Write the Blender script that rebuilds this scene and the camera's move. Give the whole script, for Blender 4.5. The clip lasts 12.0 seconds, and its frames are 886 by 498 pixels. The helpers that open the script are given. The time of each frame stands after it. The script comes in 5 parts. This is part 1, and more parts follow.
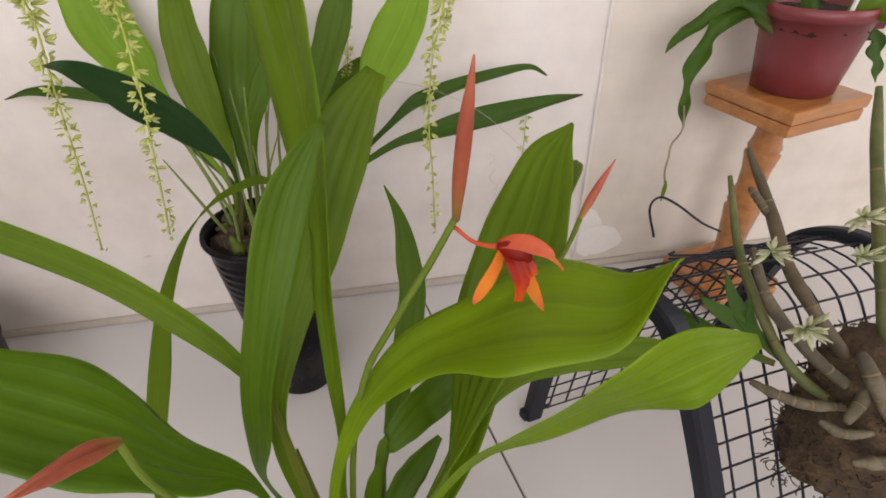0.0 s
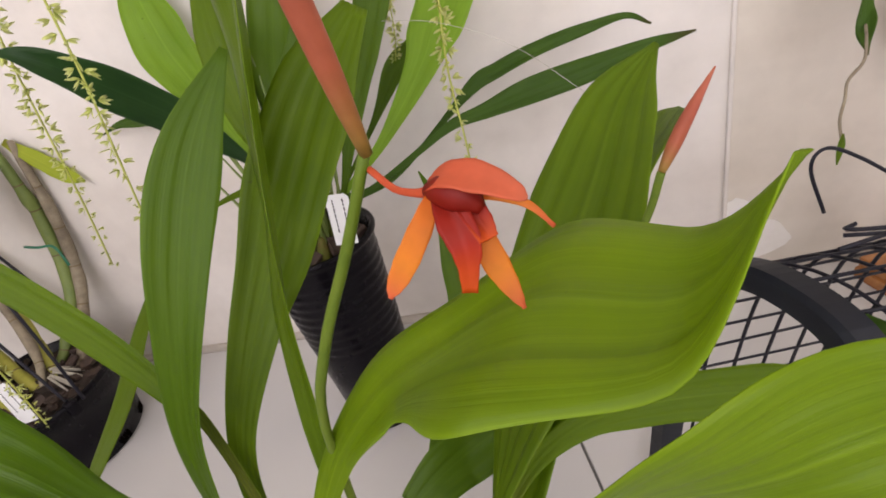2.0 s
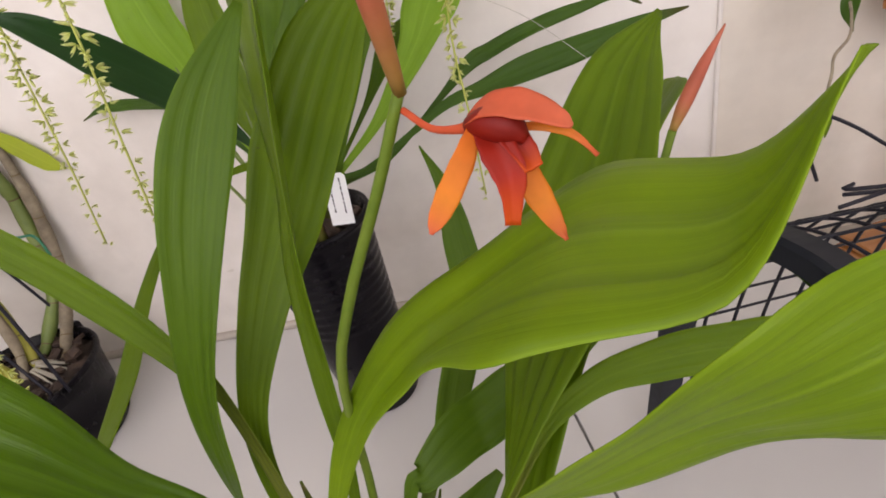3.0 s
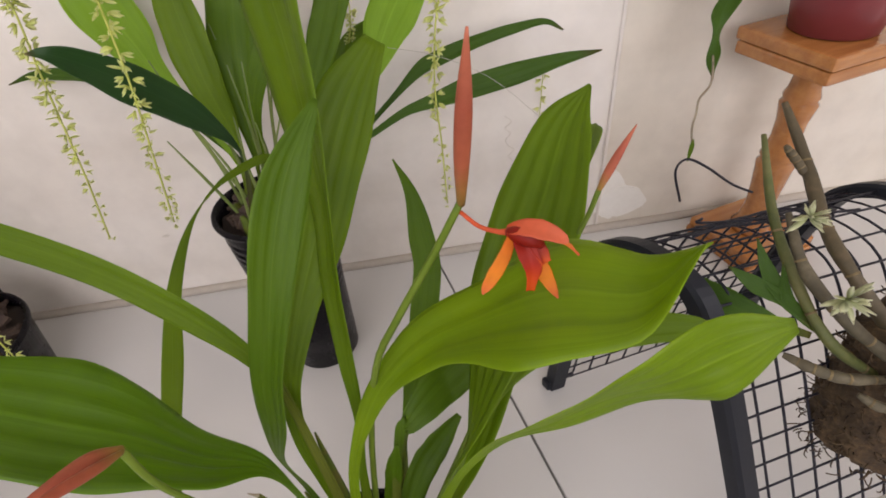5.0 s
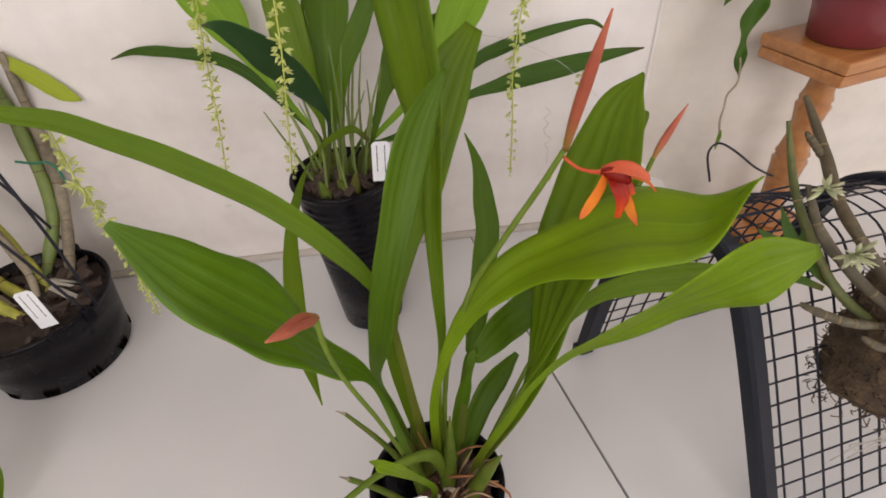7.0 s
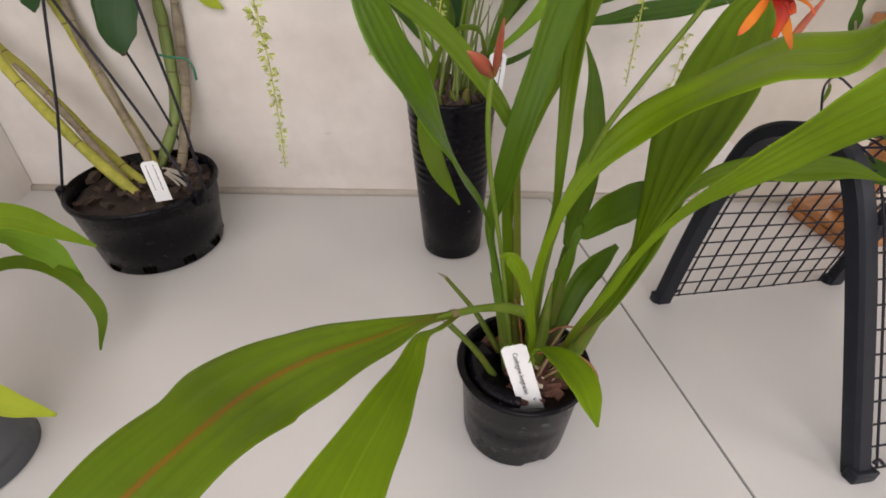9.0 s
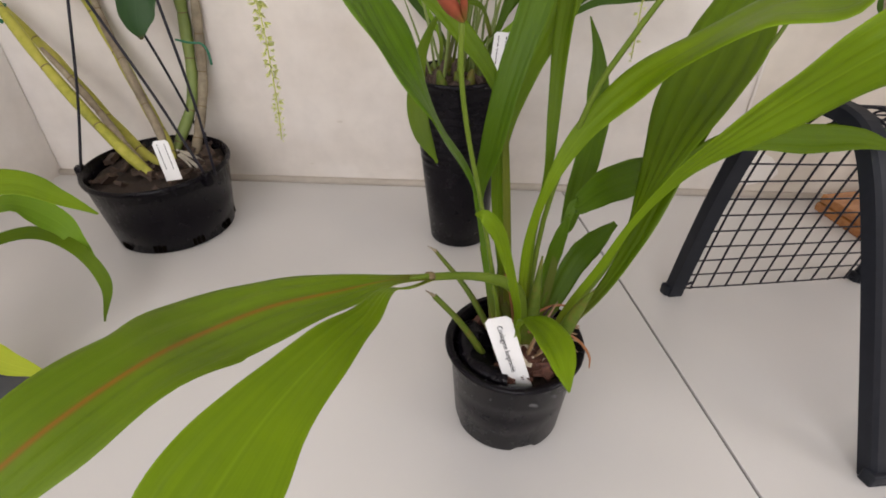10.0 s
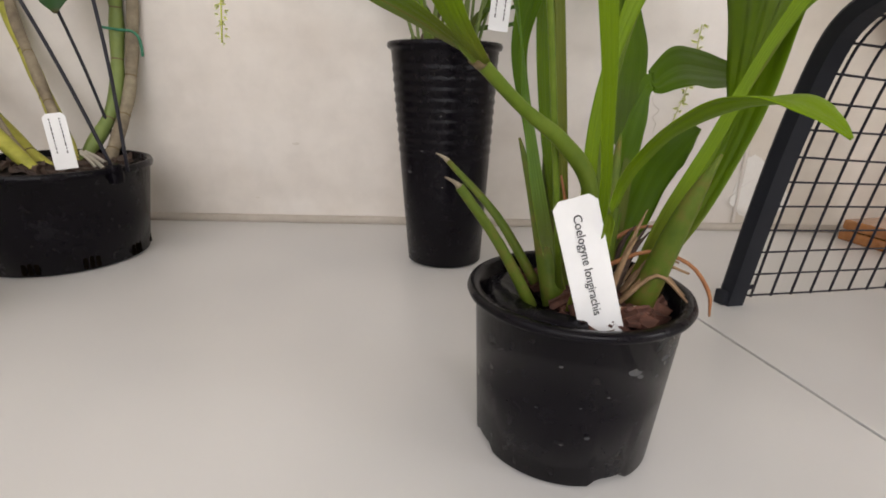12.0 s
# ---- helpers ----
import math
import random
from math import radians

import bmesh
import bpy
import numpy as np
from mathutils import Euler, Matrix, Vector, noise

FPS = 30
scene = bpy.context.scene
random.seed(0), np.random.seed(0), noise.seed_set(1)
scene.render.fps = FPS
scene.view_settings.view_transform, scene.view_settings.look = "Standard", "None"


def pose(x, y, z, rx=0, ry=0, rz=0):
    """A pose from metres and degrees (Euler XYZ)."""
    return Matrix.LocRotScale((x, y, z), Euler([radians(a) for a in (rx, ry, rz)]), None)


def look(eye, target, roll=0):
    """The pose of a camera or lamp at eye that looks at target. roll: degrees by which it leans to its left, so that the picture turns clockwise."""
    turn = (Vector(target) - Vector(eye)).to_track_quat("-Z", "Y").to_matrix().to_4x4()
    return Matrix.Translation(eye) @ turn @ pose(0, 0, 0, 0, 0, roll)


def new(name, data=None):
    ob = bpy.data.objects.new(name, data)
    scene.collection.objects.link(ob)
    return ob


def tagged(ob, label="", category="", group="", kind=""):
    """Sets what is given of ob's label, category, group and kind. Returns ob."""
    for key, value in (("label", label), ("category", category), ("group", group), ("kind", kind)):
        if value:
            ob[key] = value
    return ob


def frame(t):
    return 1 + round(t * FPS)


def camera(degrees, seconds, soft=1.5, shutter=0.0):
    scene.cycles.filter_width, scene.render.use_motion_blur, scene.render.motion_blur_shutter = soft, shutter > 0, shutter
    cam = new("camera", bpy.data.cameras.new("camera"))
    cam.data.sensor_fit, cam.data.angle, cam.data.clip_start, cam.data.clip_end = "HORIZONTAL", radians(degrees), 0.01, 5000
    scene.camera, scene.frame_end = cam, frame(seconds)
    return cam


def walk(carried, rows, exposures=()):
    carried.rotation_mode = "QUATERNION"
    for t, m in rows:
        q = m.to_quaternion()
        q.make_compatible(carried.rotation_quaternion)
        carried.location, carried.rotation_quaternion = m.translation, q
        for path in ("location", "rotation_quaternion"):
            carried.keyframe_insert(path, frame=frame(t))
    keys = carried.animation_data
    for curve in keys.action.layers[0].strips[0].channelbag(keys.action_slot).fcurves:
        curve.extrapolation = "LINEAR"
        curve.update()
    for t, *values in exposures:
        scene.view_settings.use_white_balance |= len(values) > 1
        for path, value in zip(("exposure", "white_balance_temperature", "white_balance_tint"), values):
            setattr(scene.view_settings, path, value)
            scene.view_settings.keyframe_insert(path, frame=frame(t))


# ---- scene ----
cam = camera(82.0, 12.0, soft=1.75)
PATH = [
    (0, (-0.0873, -0.6766, 0.5783), (-0.0381, -0.2786, 0.2796), -2.39),
    (0.5, (-0.0387, -0.6234, 0.5179), (-0.0327, -0.2153, 0.2290), -6.38),
    (1, (-0.0228, -0.5992, 0.4983), (-0.0701, -0.1872, 0.2190), -11.98),
    (1.5, (-0.0099, -0.5874, 0.4928), (-0.0948, -0.1749, 0.2234), -15.63),
    (2, (-0.0102, -0.6032, 0.4853), (-0.1021, -0.1835, 0.2296), -16.12),
    (2.5, (-0.0263, -0.6114, 0.4710), (-0.1067, -0.1862, 0.2205), -15.61),
    (3, (-0.0287, -0.6129, 0.4757), (-0.1024, -0.1942, 0.2126), -15.75),
    (5, (-0.0760, -0.6568, 0.5773), (-0.0541, -0.2792, 0.2502), -6.76),
    (5.5, (-0.0978, -0.6536, 0.6001), (-0.0696, -0.2907, 0.2574), -5.70),
    (6, (-0.1204, -0.6852, 0.6218), (-0.0756, -0.3214, 0.2817), -3.30),
    (6.5, (-0.1280, -0.6961, 0.6220), (-0.0927, -0.3307, 0.2825), -3.45),
    (7, (-0.1481, -0.7296, 0.5967), (-0.1256, -0.3503, 0.2718), -4.48),
    (8.8, (-0.2227, -0.8365, 0.4981), (-0.2233, -0.4339, 0.2016), 0.43),
    (9, (-0.2296, -0.8434, 0.4889), (-0.2399, -0.4399, 0.1938), 0.19),
    (9.5, (-0.2117, -0.8614, 0.4853), (-0.2393, -0.4572, 0.1923), -0.11),
    (10, (-0.1903, -0.8535, 0.4533), (-0.2307, -0.4458, 0.1667), -0.77),
    (10.5, (-0.2172, -0.8223, 0.4091), (-0.2464, -0.4042, 0.1365), -0.11),
    (11, (-0.2218, -0.8189, 0.3451), (-0.2412, -0.3783, 0.1095), 0.19),
    (11.5, (-0.2314, -0.8060, 0.2524), (-0.2359, -0.3431, 0.0635), 0.89),
    (12, (-0.2447, -0.7809, 0.2178), (-0.2365, -0.3066, 0.0600), 1.36),
]
walk(cam, [(t, look(eye, target, roll)) for t, eye, target, roll in PATH],
     exposures=[(0.0, 0.0, 6500, 10), (1.0, 0.05, 6500, 11), (3.0, 0.14, 6500, 12), (5.0, 0.0, 6500, 10), (7.0, 0.0, 6500, 10), (9.5, 0.03, 6500, 8), (12.0, 0.06, 6500, 5)])

# ---- light: overcast sky through three windows ----
world = bpy.data.worlds.new("sky")
scene.world = world
world.use_nodes = True
wn = world.node_tree.nodes
sky = wn.new("ShaderNodeTexSky")
sky.sky_type = "NISHITA"
sky.sun_disc = False
sky.sun_elevation, sky.sun_rotation = radians(50), radians(200)
wn["Background"].inputs["Strength"].default_value = 0.12
world.node_tree.links.new(sky.outputs["Color"], wn["Background"].inputs["Color"])


def area_light(name, eye, target, sx, sy, watts, colour):
    data = bpy.data.lights.new(name, "AREA")
    data.shape, data.size, data.size_y, data.energy, data.color = "RECTANGLE", sx, sy, watts, colour
    ob = new(name, data)
    ob.matrix_world = look(eye, target)
    return ob


area_light("window_daylight", (-1.03, -1.75, 1.4), (0.6, -1.0, 0.7), 1.9, 1.5, 20, (1.0, 0.925, 0.925))
area_light("rear_window_daylight", (0.1, -3.08, 1.45), (-0.1, 0.0, 0.6), 1.7, 1.4, 36, (1.0, 0.925, 0.925))
area_light("side_window_daylight", (2.59, -1.8, 1.35), (0.3, -0.7, 0.4), 1.3, 1.6, 34, (1.0, 0.925, 0.925))
scene.view_settings.exposure = 0.0


# ---- materials ----
def material(name, base=(0.5, 0.5, 0.5), rough=0.6, metal=0.0):
    m = bpy.data.materials.new(name)
    m.use_nodes = True
    nt = m.node_tree
    b = nt.nodes["Principled BSDF"]
    b.inputs["Base Color"].default_value = (*base, 1)
    b.inputs["Roughness"].default_value = rough
    b.inputs["Metallic"].default_value = metal
    return m, nt, b


def node(nt, kind, **values):
    n = nt.nodes.new(kind)
    for key, value in values.items():
        n.inputs[key.replace("_", " ")].default_value = value
    return n


def coords(nt, scale=(1, 1, 1), uv=False):
    tc = nt.nodes.new("ShaderNodeTexCoord")
    mp = node(nt, "ShaderNodeMapping", Scale=scale)
    nt.links.new(tc.outputs["UV" if uv else "Object"], mp.inputs["Vector"])
    return mp.outputs["Vector"]


def noise_tex(nt, vector, scale, detail=5.0, rough=0.6):
    n = node(nt, "ShaderNodeTexNoise", Scale=scale, Detail=detail, Roughness=rough)
    nt.links.new(vector, n.inputs["Vector"])
    return n.outputs["Fac"]


def ramp(nt, fac, stops):
    r = nt.nodes.new("ShaderNodeValToRGB")
    while len(r.color_ramp.elements) < len(stops):
        r.color_ramp.elements.new(0.5)
    for e, (p, c) in zip(r.color_ramp.elements, stops):
        e.position, e.color = p, (*c, 1)
    nt.links.new(fac, r.inputs["Fac"])
    return r.outputs["Color"]


def mixed(nt, a, b, fac, mode="MIX"):
    n = nt.nodes.new("ShaderNodeMix")
    n.data_type, n.blend_type = "RGBA", mode
    for key, value in (("A", a), ("B", b)):
        s = [i for i in n.inputs if i.name == key and i.type == "RGBA"][0]
        if isinstance(value, tuple):
            s.default_value = (*value, 1)
        else:
            nt.links.new(value, s)
    if isinstance(fac, float):
        n.inputs["Factor"].default_value = fac
    else:
        nt.links.new(fac, n.inputs["Factor"])
    return [o for o in n.outputs if o.type == "RGBA"][0]


def bumped(nt, b, height, strength, distance):
    n = node(nt, "ShaderNodeBump", Strength=strength, Distance=distance)
    nt.links.new(height, n.inputs["Height"])
    nt.links.new(n.outputs["Normal"], b.inputs["Normal"])


def speckled(name, stops, scale, rough=0.6, bump=0.3, dist=0.002, fine=6.0, metal=0.0, rough_range=0.15, spec=0.5):
    """Two scales of noise for colour, roughness and relief."""
    m, nt, b = material(name, stops[0], rough, metal)
    v = coords(nt)
    big, small = noise_tex(nt, v, scale, 6), noise_tex(nt, v, scale * fine, 4)
    both = mixed(nt, big, small, 0.4)
    b.inputs["Specular IOR Level"].default_value = spec
    n = len(stops)
    nt.links.new(ramp(nt, both, [(0.3 + 0.4 * i / max(1, n - 1), c) for i, c in enumerate(stops)]), b.inputs["Base Color"])
    mr = node(nt, "ShaderNodeMapRange", To_Min=max(0.02, rough - rough_range), To_Max=min(1, rough + rough_range))
    nt.links.new(small, mr.inputs["Value"])
    nt.links.new(mr.outputs["Result"], b.inputs["Roughness"])
    bumped(nt, b, both, bump, dist)
    return m


def leaf_material(name, dark, light, veins=16.0, gloss=0.4, glow=0.35, pale=None, rib_mix=0.3, rib_width=0.03, tip=0.0, relief=0.5, spec=0.2):
    """Blade with parallel veins along it, a paler midrib and light shining through."""
    m, nt, b = material(name, dark, gloss)
    uv = coords(nt, uv=True)
    sep = nt.nodes.new("ShaderNodeSeparateXYZ")
    nt.links.new(uv, sep.inputs["Vector"])
    stretch = node(nt, "ShaderNodeMapping", Scale=(veins, 1.2, 1))
    nt.links.new(uv, stretch.inputs["Vector"])
    lines = noise_tex(nt, stretch.outputs["Vector"], 1.0, 4)
    fine = node(nt, "ShaderNodeMapping", Scale=(veins * 5, 2.0, 1))
    nt.links.new(uv, fine.inputs["Vector"])
    hair = noise_tex(nt, fine.outputs["Vector"], 1.0, 2)
    blot = noise_tex(nt, coords(nt), 14.0, 4)
    col = ramp(nt, lines, [(0.3, dark), (0.7, light)])
    col = mixed(nt, col, ramp(nt, blot, [(0.3, dark), (0.75, light)]), 0.55)
    col = mixed(nt, col, tuple(min(1, c * 1.25) for c in light), ramp(nt, hair, [(0.52, (0, 0, 0)), (0.8, (0.3, 0.3, 0.3))]))
    mid = node(nt, "ShaderNodeMath")
    mid.operation = "SUBTRACT"
    mid.inputs[1].default_value = 0.5
    nt.links.new(sep.outputs["X"], mid.inputs[0])
    ab = node(nt, "ShaderNodeMath")
    ab.operation = "ABSOLUTE"
    nt.links.new(mid.outputs[0], ab.inputs[0])
    rib = ramp(nt, ab.outputs[0], [(0.0, (rib_mix,) * 3), (rib_width, (0, 0, 0))])
    col = mixed(nt, col, pale or tuple(min(1, c * 1.25 + 0.01) for c in light), rib)
    edge = ramp(nt, ab.outputs[0], [(0.465, (0, 0, 0)), (0.495, (0.35, 0.35, 0.35))])
    col = mixed(nt, col, tuple(min(1, c * 1.5 + 0.01) for c in light), edge)
    stalk = ramp(nt, sep.outputs["Y"], [(0.0, (0.5, 0.5, 0.5)), (0.22, (0, 0, 0))])
    col = mixed(nt, col, tuple(min(1, c * 1.1 + 0.02) for c in light), stalk)
    foot = ramp(nt, sep.outputs["Y"], [(0.0, (0.6, 0.6, 0.6)), (0.1, (0.35, 0.35, 0.35)), (0.17, (0, 0, 0))])
    col = mixed(nt, col, (0.13, 0.085, 0.025), foot)
    spots = noise_tex(nt, coords(nt), 160.0, 2)
    col = mixed(nt, col, (0.05, 0.035, 0.012), ramp(nt, spots, [(0.77, (0, 0, 0)), (0.8, (0.6, 0.6, 0.6))]))
    if tip:
        col = mixed(nt, col, (0.07, 0.04, 0.015), ramp(nt, sep.outputs["Y"], [(0.93, (0, 0, 0)), (1.0, (tip, tip, tip))]))
    nt.links.new(col, b.inputs["Base Color"])
    b.inputs["Specular IOR Level"].default_value = spec
    bumped(nt, b, lines, relief, 0.0015)
    tr = nt.nodes.new("ShaderNodeBsdfTranslucent")
    nt.links.new(mixed(nt, col, (0.52, 0.75, 0.01), 0.35), tr.inputs["Color"])
    mix = node(nt, "ShaderNodeMixShader", Fac=glow)
    nt.links.new(b.outputs["BSDF"], mix.inputs[1])
    nt.links.new(tr.outputs["BSDF"], mix.inputs[2])
    nt.links.new(mix.outputs["Shader"], nt.nodes["Material Output"].inputs["Surface"])
    return m


def petal_material(name, stops, glow=0.35, scale=60.0):
    m, nt, b = material(name, stops[0], 0.5)
    b.inputs["Specular IOR Level"].default_value = 0.25
    uv = coords(nt, uv=True)
    sep = nt.nodes.new("ShaderNodeSeparateXYZ")
    nt.links.new(uv, sep.inputs["Vector"])
    n = len(stops)
    col = ramp(nt, sep.outputs["Y"], [(i / max(1, n - 1), c) for i, c in enumerate(stops)])
    grain = noise_tex(nt, coords(nt), scale, 4)
    col = mixed(nt, col, ramp(nt, grain, [(0.3, (0.75, 0.75, 0.75)), (0.7, (1, 1, 1))]), 1.0, "MULTIPLY")
    nt.links.new(col, b.inputs["Base Color"])
    bumped(nt, b, grain, 0.2, 0.0006)
    tr = nt.nodes.new("ShaderNodeBsdfTranslucent")
    nt.links.new(col, tr.inputs["Color"])
    mix = node(nt, "ShaderNodeMixShader", Fac=glow)
    nt.links.new(b.outputs["BSDF"], mix.inputs[1])
    nt.links.new(tr.outputs["BSDF"], mix.inputs[2])
    nt.links.new(mix.outputs["Shader"], nt.nodes["Material Output"].inputs["Surface"])
    return m


def wall_material(name="cream_plaster", tint=(1.0, 1.0, 1.0)):
    """Cream paint over patched plaster: broad clouds, soft level bands, sanded pale patches and fine tooth."""
    m, nt, b = material(name, (0.7, 0.64, 0.57), 0.5)
    v = coords(nt)
    cloud = noise_tex(nt, v, 2.6, 5, 0.55)
    band = noise_tex(nt, coords(nt, (1.0, 1.0, 5.0)), 2.0, 4, 0.5)
    fine = noise_tex(nt, v, 26.0, 5)
    col = ramp(nt, cloud, [(0.32, (0.60, 0.54, 0.465)), (0.5, (0.70, 0.65, 0.58)), (0.66, (0.79, 0.755, 0.71))])
    col = mixed(nt, col, ramp(nt, band, [(0.35, (0.62, 0.57, 0.51)), (0.65, (0.78, 0.74, 0.685))]), 0.4)
    col = mixed(nt, col, ramp(nt, fine, [(0.3, (0.93, 0.93, 0.93)), (0.6, (1, 1, 1))]), 1.0, "MULTIPLY")
    col = mixed(nt, col, tint, 1.0, "MULTIPLY")
    spots = noise_tex(nt, v, 9.0, 3)
    col = mixed(nt, col, (0.5, 0.46, 0.41), ramp(nt, spots, [(0.66, (0, 0, 0)), (0.82, (0.3, 0.3, 0.3))]))
    nt.links.new(col, b.inputs["Base Color"])
    b.inputs["Specular IOR Level"].default_value = 0.35
    bumped(nt, b, mixed(nt, cloud, fine, 0.35), 0.15, 0.002)
    return m


def tile_material():
    """Smooth off-white glaze, its broad clouds painting in soft reflections, with a few specks of dust."""
    m, nt, b = material("glazed_floor_tile", (0.56, 0.545, 0.53), 0.29)
    v = coords(nt)
    # soft window reflections, put into the colour as broad pale and dark clouds
    col = ramp(nt, noise_tex(nt, v, 3.4, 2.0, 0.45), [(0.25, (0.5, 0.492, 0.484)), (0.5, (0.562, 0.547, 0.53)), (0.75, (0.6, 0.584, 0.568))])
    dust = noise_tex(nt, v, 420.0, 1.0)
    col = mixed(nt, col, (0.3, 0.28, 0.26), ramp(nt, dust, [(0.8, (0, 0, 0)), (0.86, (0.5, 0.5, 0.5))]))
    nt.links.new(col, b.inputs["Base Color"])
    return m


TILE = tile_material()
GROUT = speckled("floor_grout", [(0.10, 0.095, 0.09), (0.2, 0.19, 0.18)], 40, 0.9)
BEAD = speckled("wall_foot_bead", [(0.36, 0.32, 0.27), (0.48, 0.43, 0.37)], 14, 0.7)
WALL = wall_material(tint=(1.0, 1.0, 1.02))
WALLBEIGE = wall_material("beige_plaster", (0.93, 0.91, 0.87))
WHITE = speckled("white_paint", [(0.72, 0.71, 0.69), (0.8, 0.79, 0.77)], 3, 0.6)
BLACK = speckled("black_pot_plastic", [(0.0028, 0.0022, 0.0036), (0.0038, 0.003, 0.0048), (0.006, 0.005, 0.007)], 18, 0.26, 0.0, 0.0006, rough_range=0.06, spec=0.14)
GREYPOT = speckled("grey_pot_plastic", [(0.055, 0.06, 0.068), (0.085, 0.09, 0.1)], 16, 0.45, 0.1, 0.0008)
REDPOT = speckled("dark_red_pot_plastic", [(0.15, 0.024, 0.028), (0.19, 0.032, 0.036)], 9, 0.38, 0.06, 0.0008)
DUST = speckled("chalky_scuff", [(0.035, 0.035, 0.037), (0.09, 0.09, 0.092)], 90, 0.9)
RACK = speckled("black_coated_metal", [(0.006, 0.007, 0.011), (0.014, 0.016, 0.022)], 25, 0.46, 0.25, 0.001, rough_range=0.15, spec=0.24)
WIRE = speckled("black_wire", [(0.006, 0.006, 0.011), (0.014, 0.013, 0.022)], 60, 0.5, spec=0.3)
BARK = speckled("bark_chips", [(0.03, 0.012, 0.008), (0.085, 0.032, 0.02), (0.16, 0.07, 0.042)], 45, 0.85, 0.7, 0.003)
DARKBARK = speckled("wet_bark", [(0.018, 0.01, 0.007), (0.045, 0.025, 0.016), (0.09, 0.055, 0.035)], 45, 0.7, 0.7, 0.003)
SOIL = speckled("dark_compost", [(0.012, 0.008, 0.006), (0.045, 0.028, 0.018)], 90, 0.95, 0.9, 0.004)
PERLITE = speckled("perlite_crumb", [(0.55, 0.48, 0.36), (0.72, 0.66, 0.54)], 80, 0.9)
ROOT = speckled("dry_root", [(0.16, 0.09, 0.045), (0.33, 0.22, 0.12)], 60, 0.8)
RUSTROOT = speckled("rusty_root", [(0.2, 0.07, 0.025), (0.32, 0.14, 0.05)], 60, 0.7)
PALEROOT = speckled("pale_root", [(0.35, 0.32, 0.26), (0.55, 0.52, 0.44)], 40, 0.8)
CARD = speckled("white_plastic_tag", [(0.74, 0.74, 0.74), (0.8, 0.8, 0.8)], 30, 0.4, 0.03, 0.0003)
INK = material("black_print", (0.02, 0.02, 0.022), 0.6)[0]
TWIST = speckled("green_garden_tie", [(0.01, 0.11, 0.06), (0.02, 0.17, 0.09)], 80, 0.5)
FIBRE = speckled("coconut_fibre", [(0.016, 0.009, 0.004), (0.06, 0.036, 0.016), (0.15, 0.095, 0.045)], 55, 0.95, 1.0, 0.004, 5)

LEAF = leaf_material("orchid_leaf_mid_green", (0.068, 0.126, 0.003), (0.142, 0.222, 0.005))
# mid green leaf darkened: the shade on backlit and inner leaves is in its colour
LEAFSHADY = leaf_material("orchid_leaf_shaded_green", (0.05, 0.105, 0.004), (0.1, 0.175, 0.007), glow=0.32)
LEAFBRIGHT = leaf_material("orchid_leaf_bright_green", (0.105, 0.18, 0.003), (0.205, 0.31, 0.005))
LEAFGLOSS = leaf_material("orchid_leaf_glossy_green", (0.05, 0.112, 0.004), (0.125, 0.235, 0.008), gloss=0.3, spec=0.4)
LEAFDARK = leaf_material("orchid_leaf_dark_green", (0.028, 0.068, 0.006), (0.055, 0.115, 0.010), gloss=0.42, glow=0.22, tip=0.8)
LEAFRUST = leaf_material("orchid_leaf_rusty_rib", (0.095, 0.16, 0.005), (0.165, 0.25, 0.009), pale=(0.3, 0.10, 0.015), rib_mix=0.95, rib_width=0.045)
LEAFYELLOW = leaf_material("leaf_yellow_green", (0.32, 0.4, 0.025), (0.5, 0.55, 0.05), glow=0.4)
LEAFDEEP = leaf_material("leaf_blue_green", (0.014, 0.045, 0.012), (0.028, 0.072, 0.018), gloss=0.3, glow=0.12, tip=0.9, relief=0.12)
LEAFLIME = leaf_material("leaf_lime", (0.17, 0.3, 0.02), (0.28, 0.45, 0.04), glow=0.45)
STALK = speckled("green_stalk", [(0.075, 0.125, 0.008), (0.13, 0.18, 0.02)], 30, 0.5, 0.2, 0.001, spec=0.2)
BULB = speckled("green_bulb", [(0.04, 0.075, 0.005), (0.08, 0.115, 0.012), (0.15, 0.095, 0.03)], 24, 0.55, 0.3, 0.001, spec=0.18)
NODE = speckled("dry_node_ring", [(0.10, 0.07, 0.03), (0.2, 0.15, 0.07)], 40, 0.8)
CANE = speckled("yellow_green_cane", [(0.17, 0.19, 0.015), (0.36, 0.35, 0.045), (0.45, 0.4, 0.09)], 14, 0.55, 0.3, 0.002)
CANEGREEN = speckled("green_cane", [(0.10, 0.15, 0.03), (0.2, 0.25, 0.06)], 16, 0.55, 0.3, 0.002)
CANEGREY = speckled("grey_brown_cane", [(0.10, 0.075, 0.05), (0.22, 0.18, 0.12), (0.33, 0.29, 0.2)], 18, 0.7, 0.5, 0.002)
CANEDULL = speckled("dull_grey_cane", [(0.035, 0.028, 0.015), (0.085, 0.07, 0.04), (0.19, 0.16, 0.1)], 18, 0.75, 0.5, 0.002)
CANEBROWN = speckled("brown_cane", [(0.035, 0.026, 0.011), (0.075, 0.056, 0.026), (0.14, 0.1, 0.055)], 22, 0.65, 0.4, 0.002)
CANEOLIVE = speckled("olive_cane", [(0.032, 0.042, 0.007), (0.07, 0.082, 0.016), (0.13, 0.12, 0.04)], 22, 0.65, 0.4, 0.002)
ORANGE = petal_material("orange_petal", [(0.78, 0.18, 0.02), (0.82, 0.27, 0.02), (0.75, 0.14, 0.06)])
CORAL = petal_material("coral_sepal", [(0.75, 0.13, 0.05), (0.8, 0.2, 0.1)])
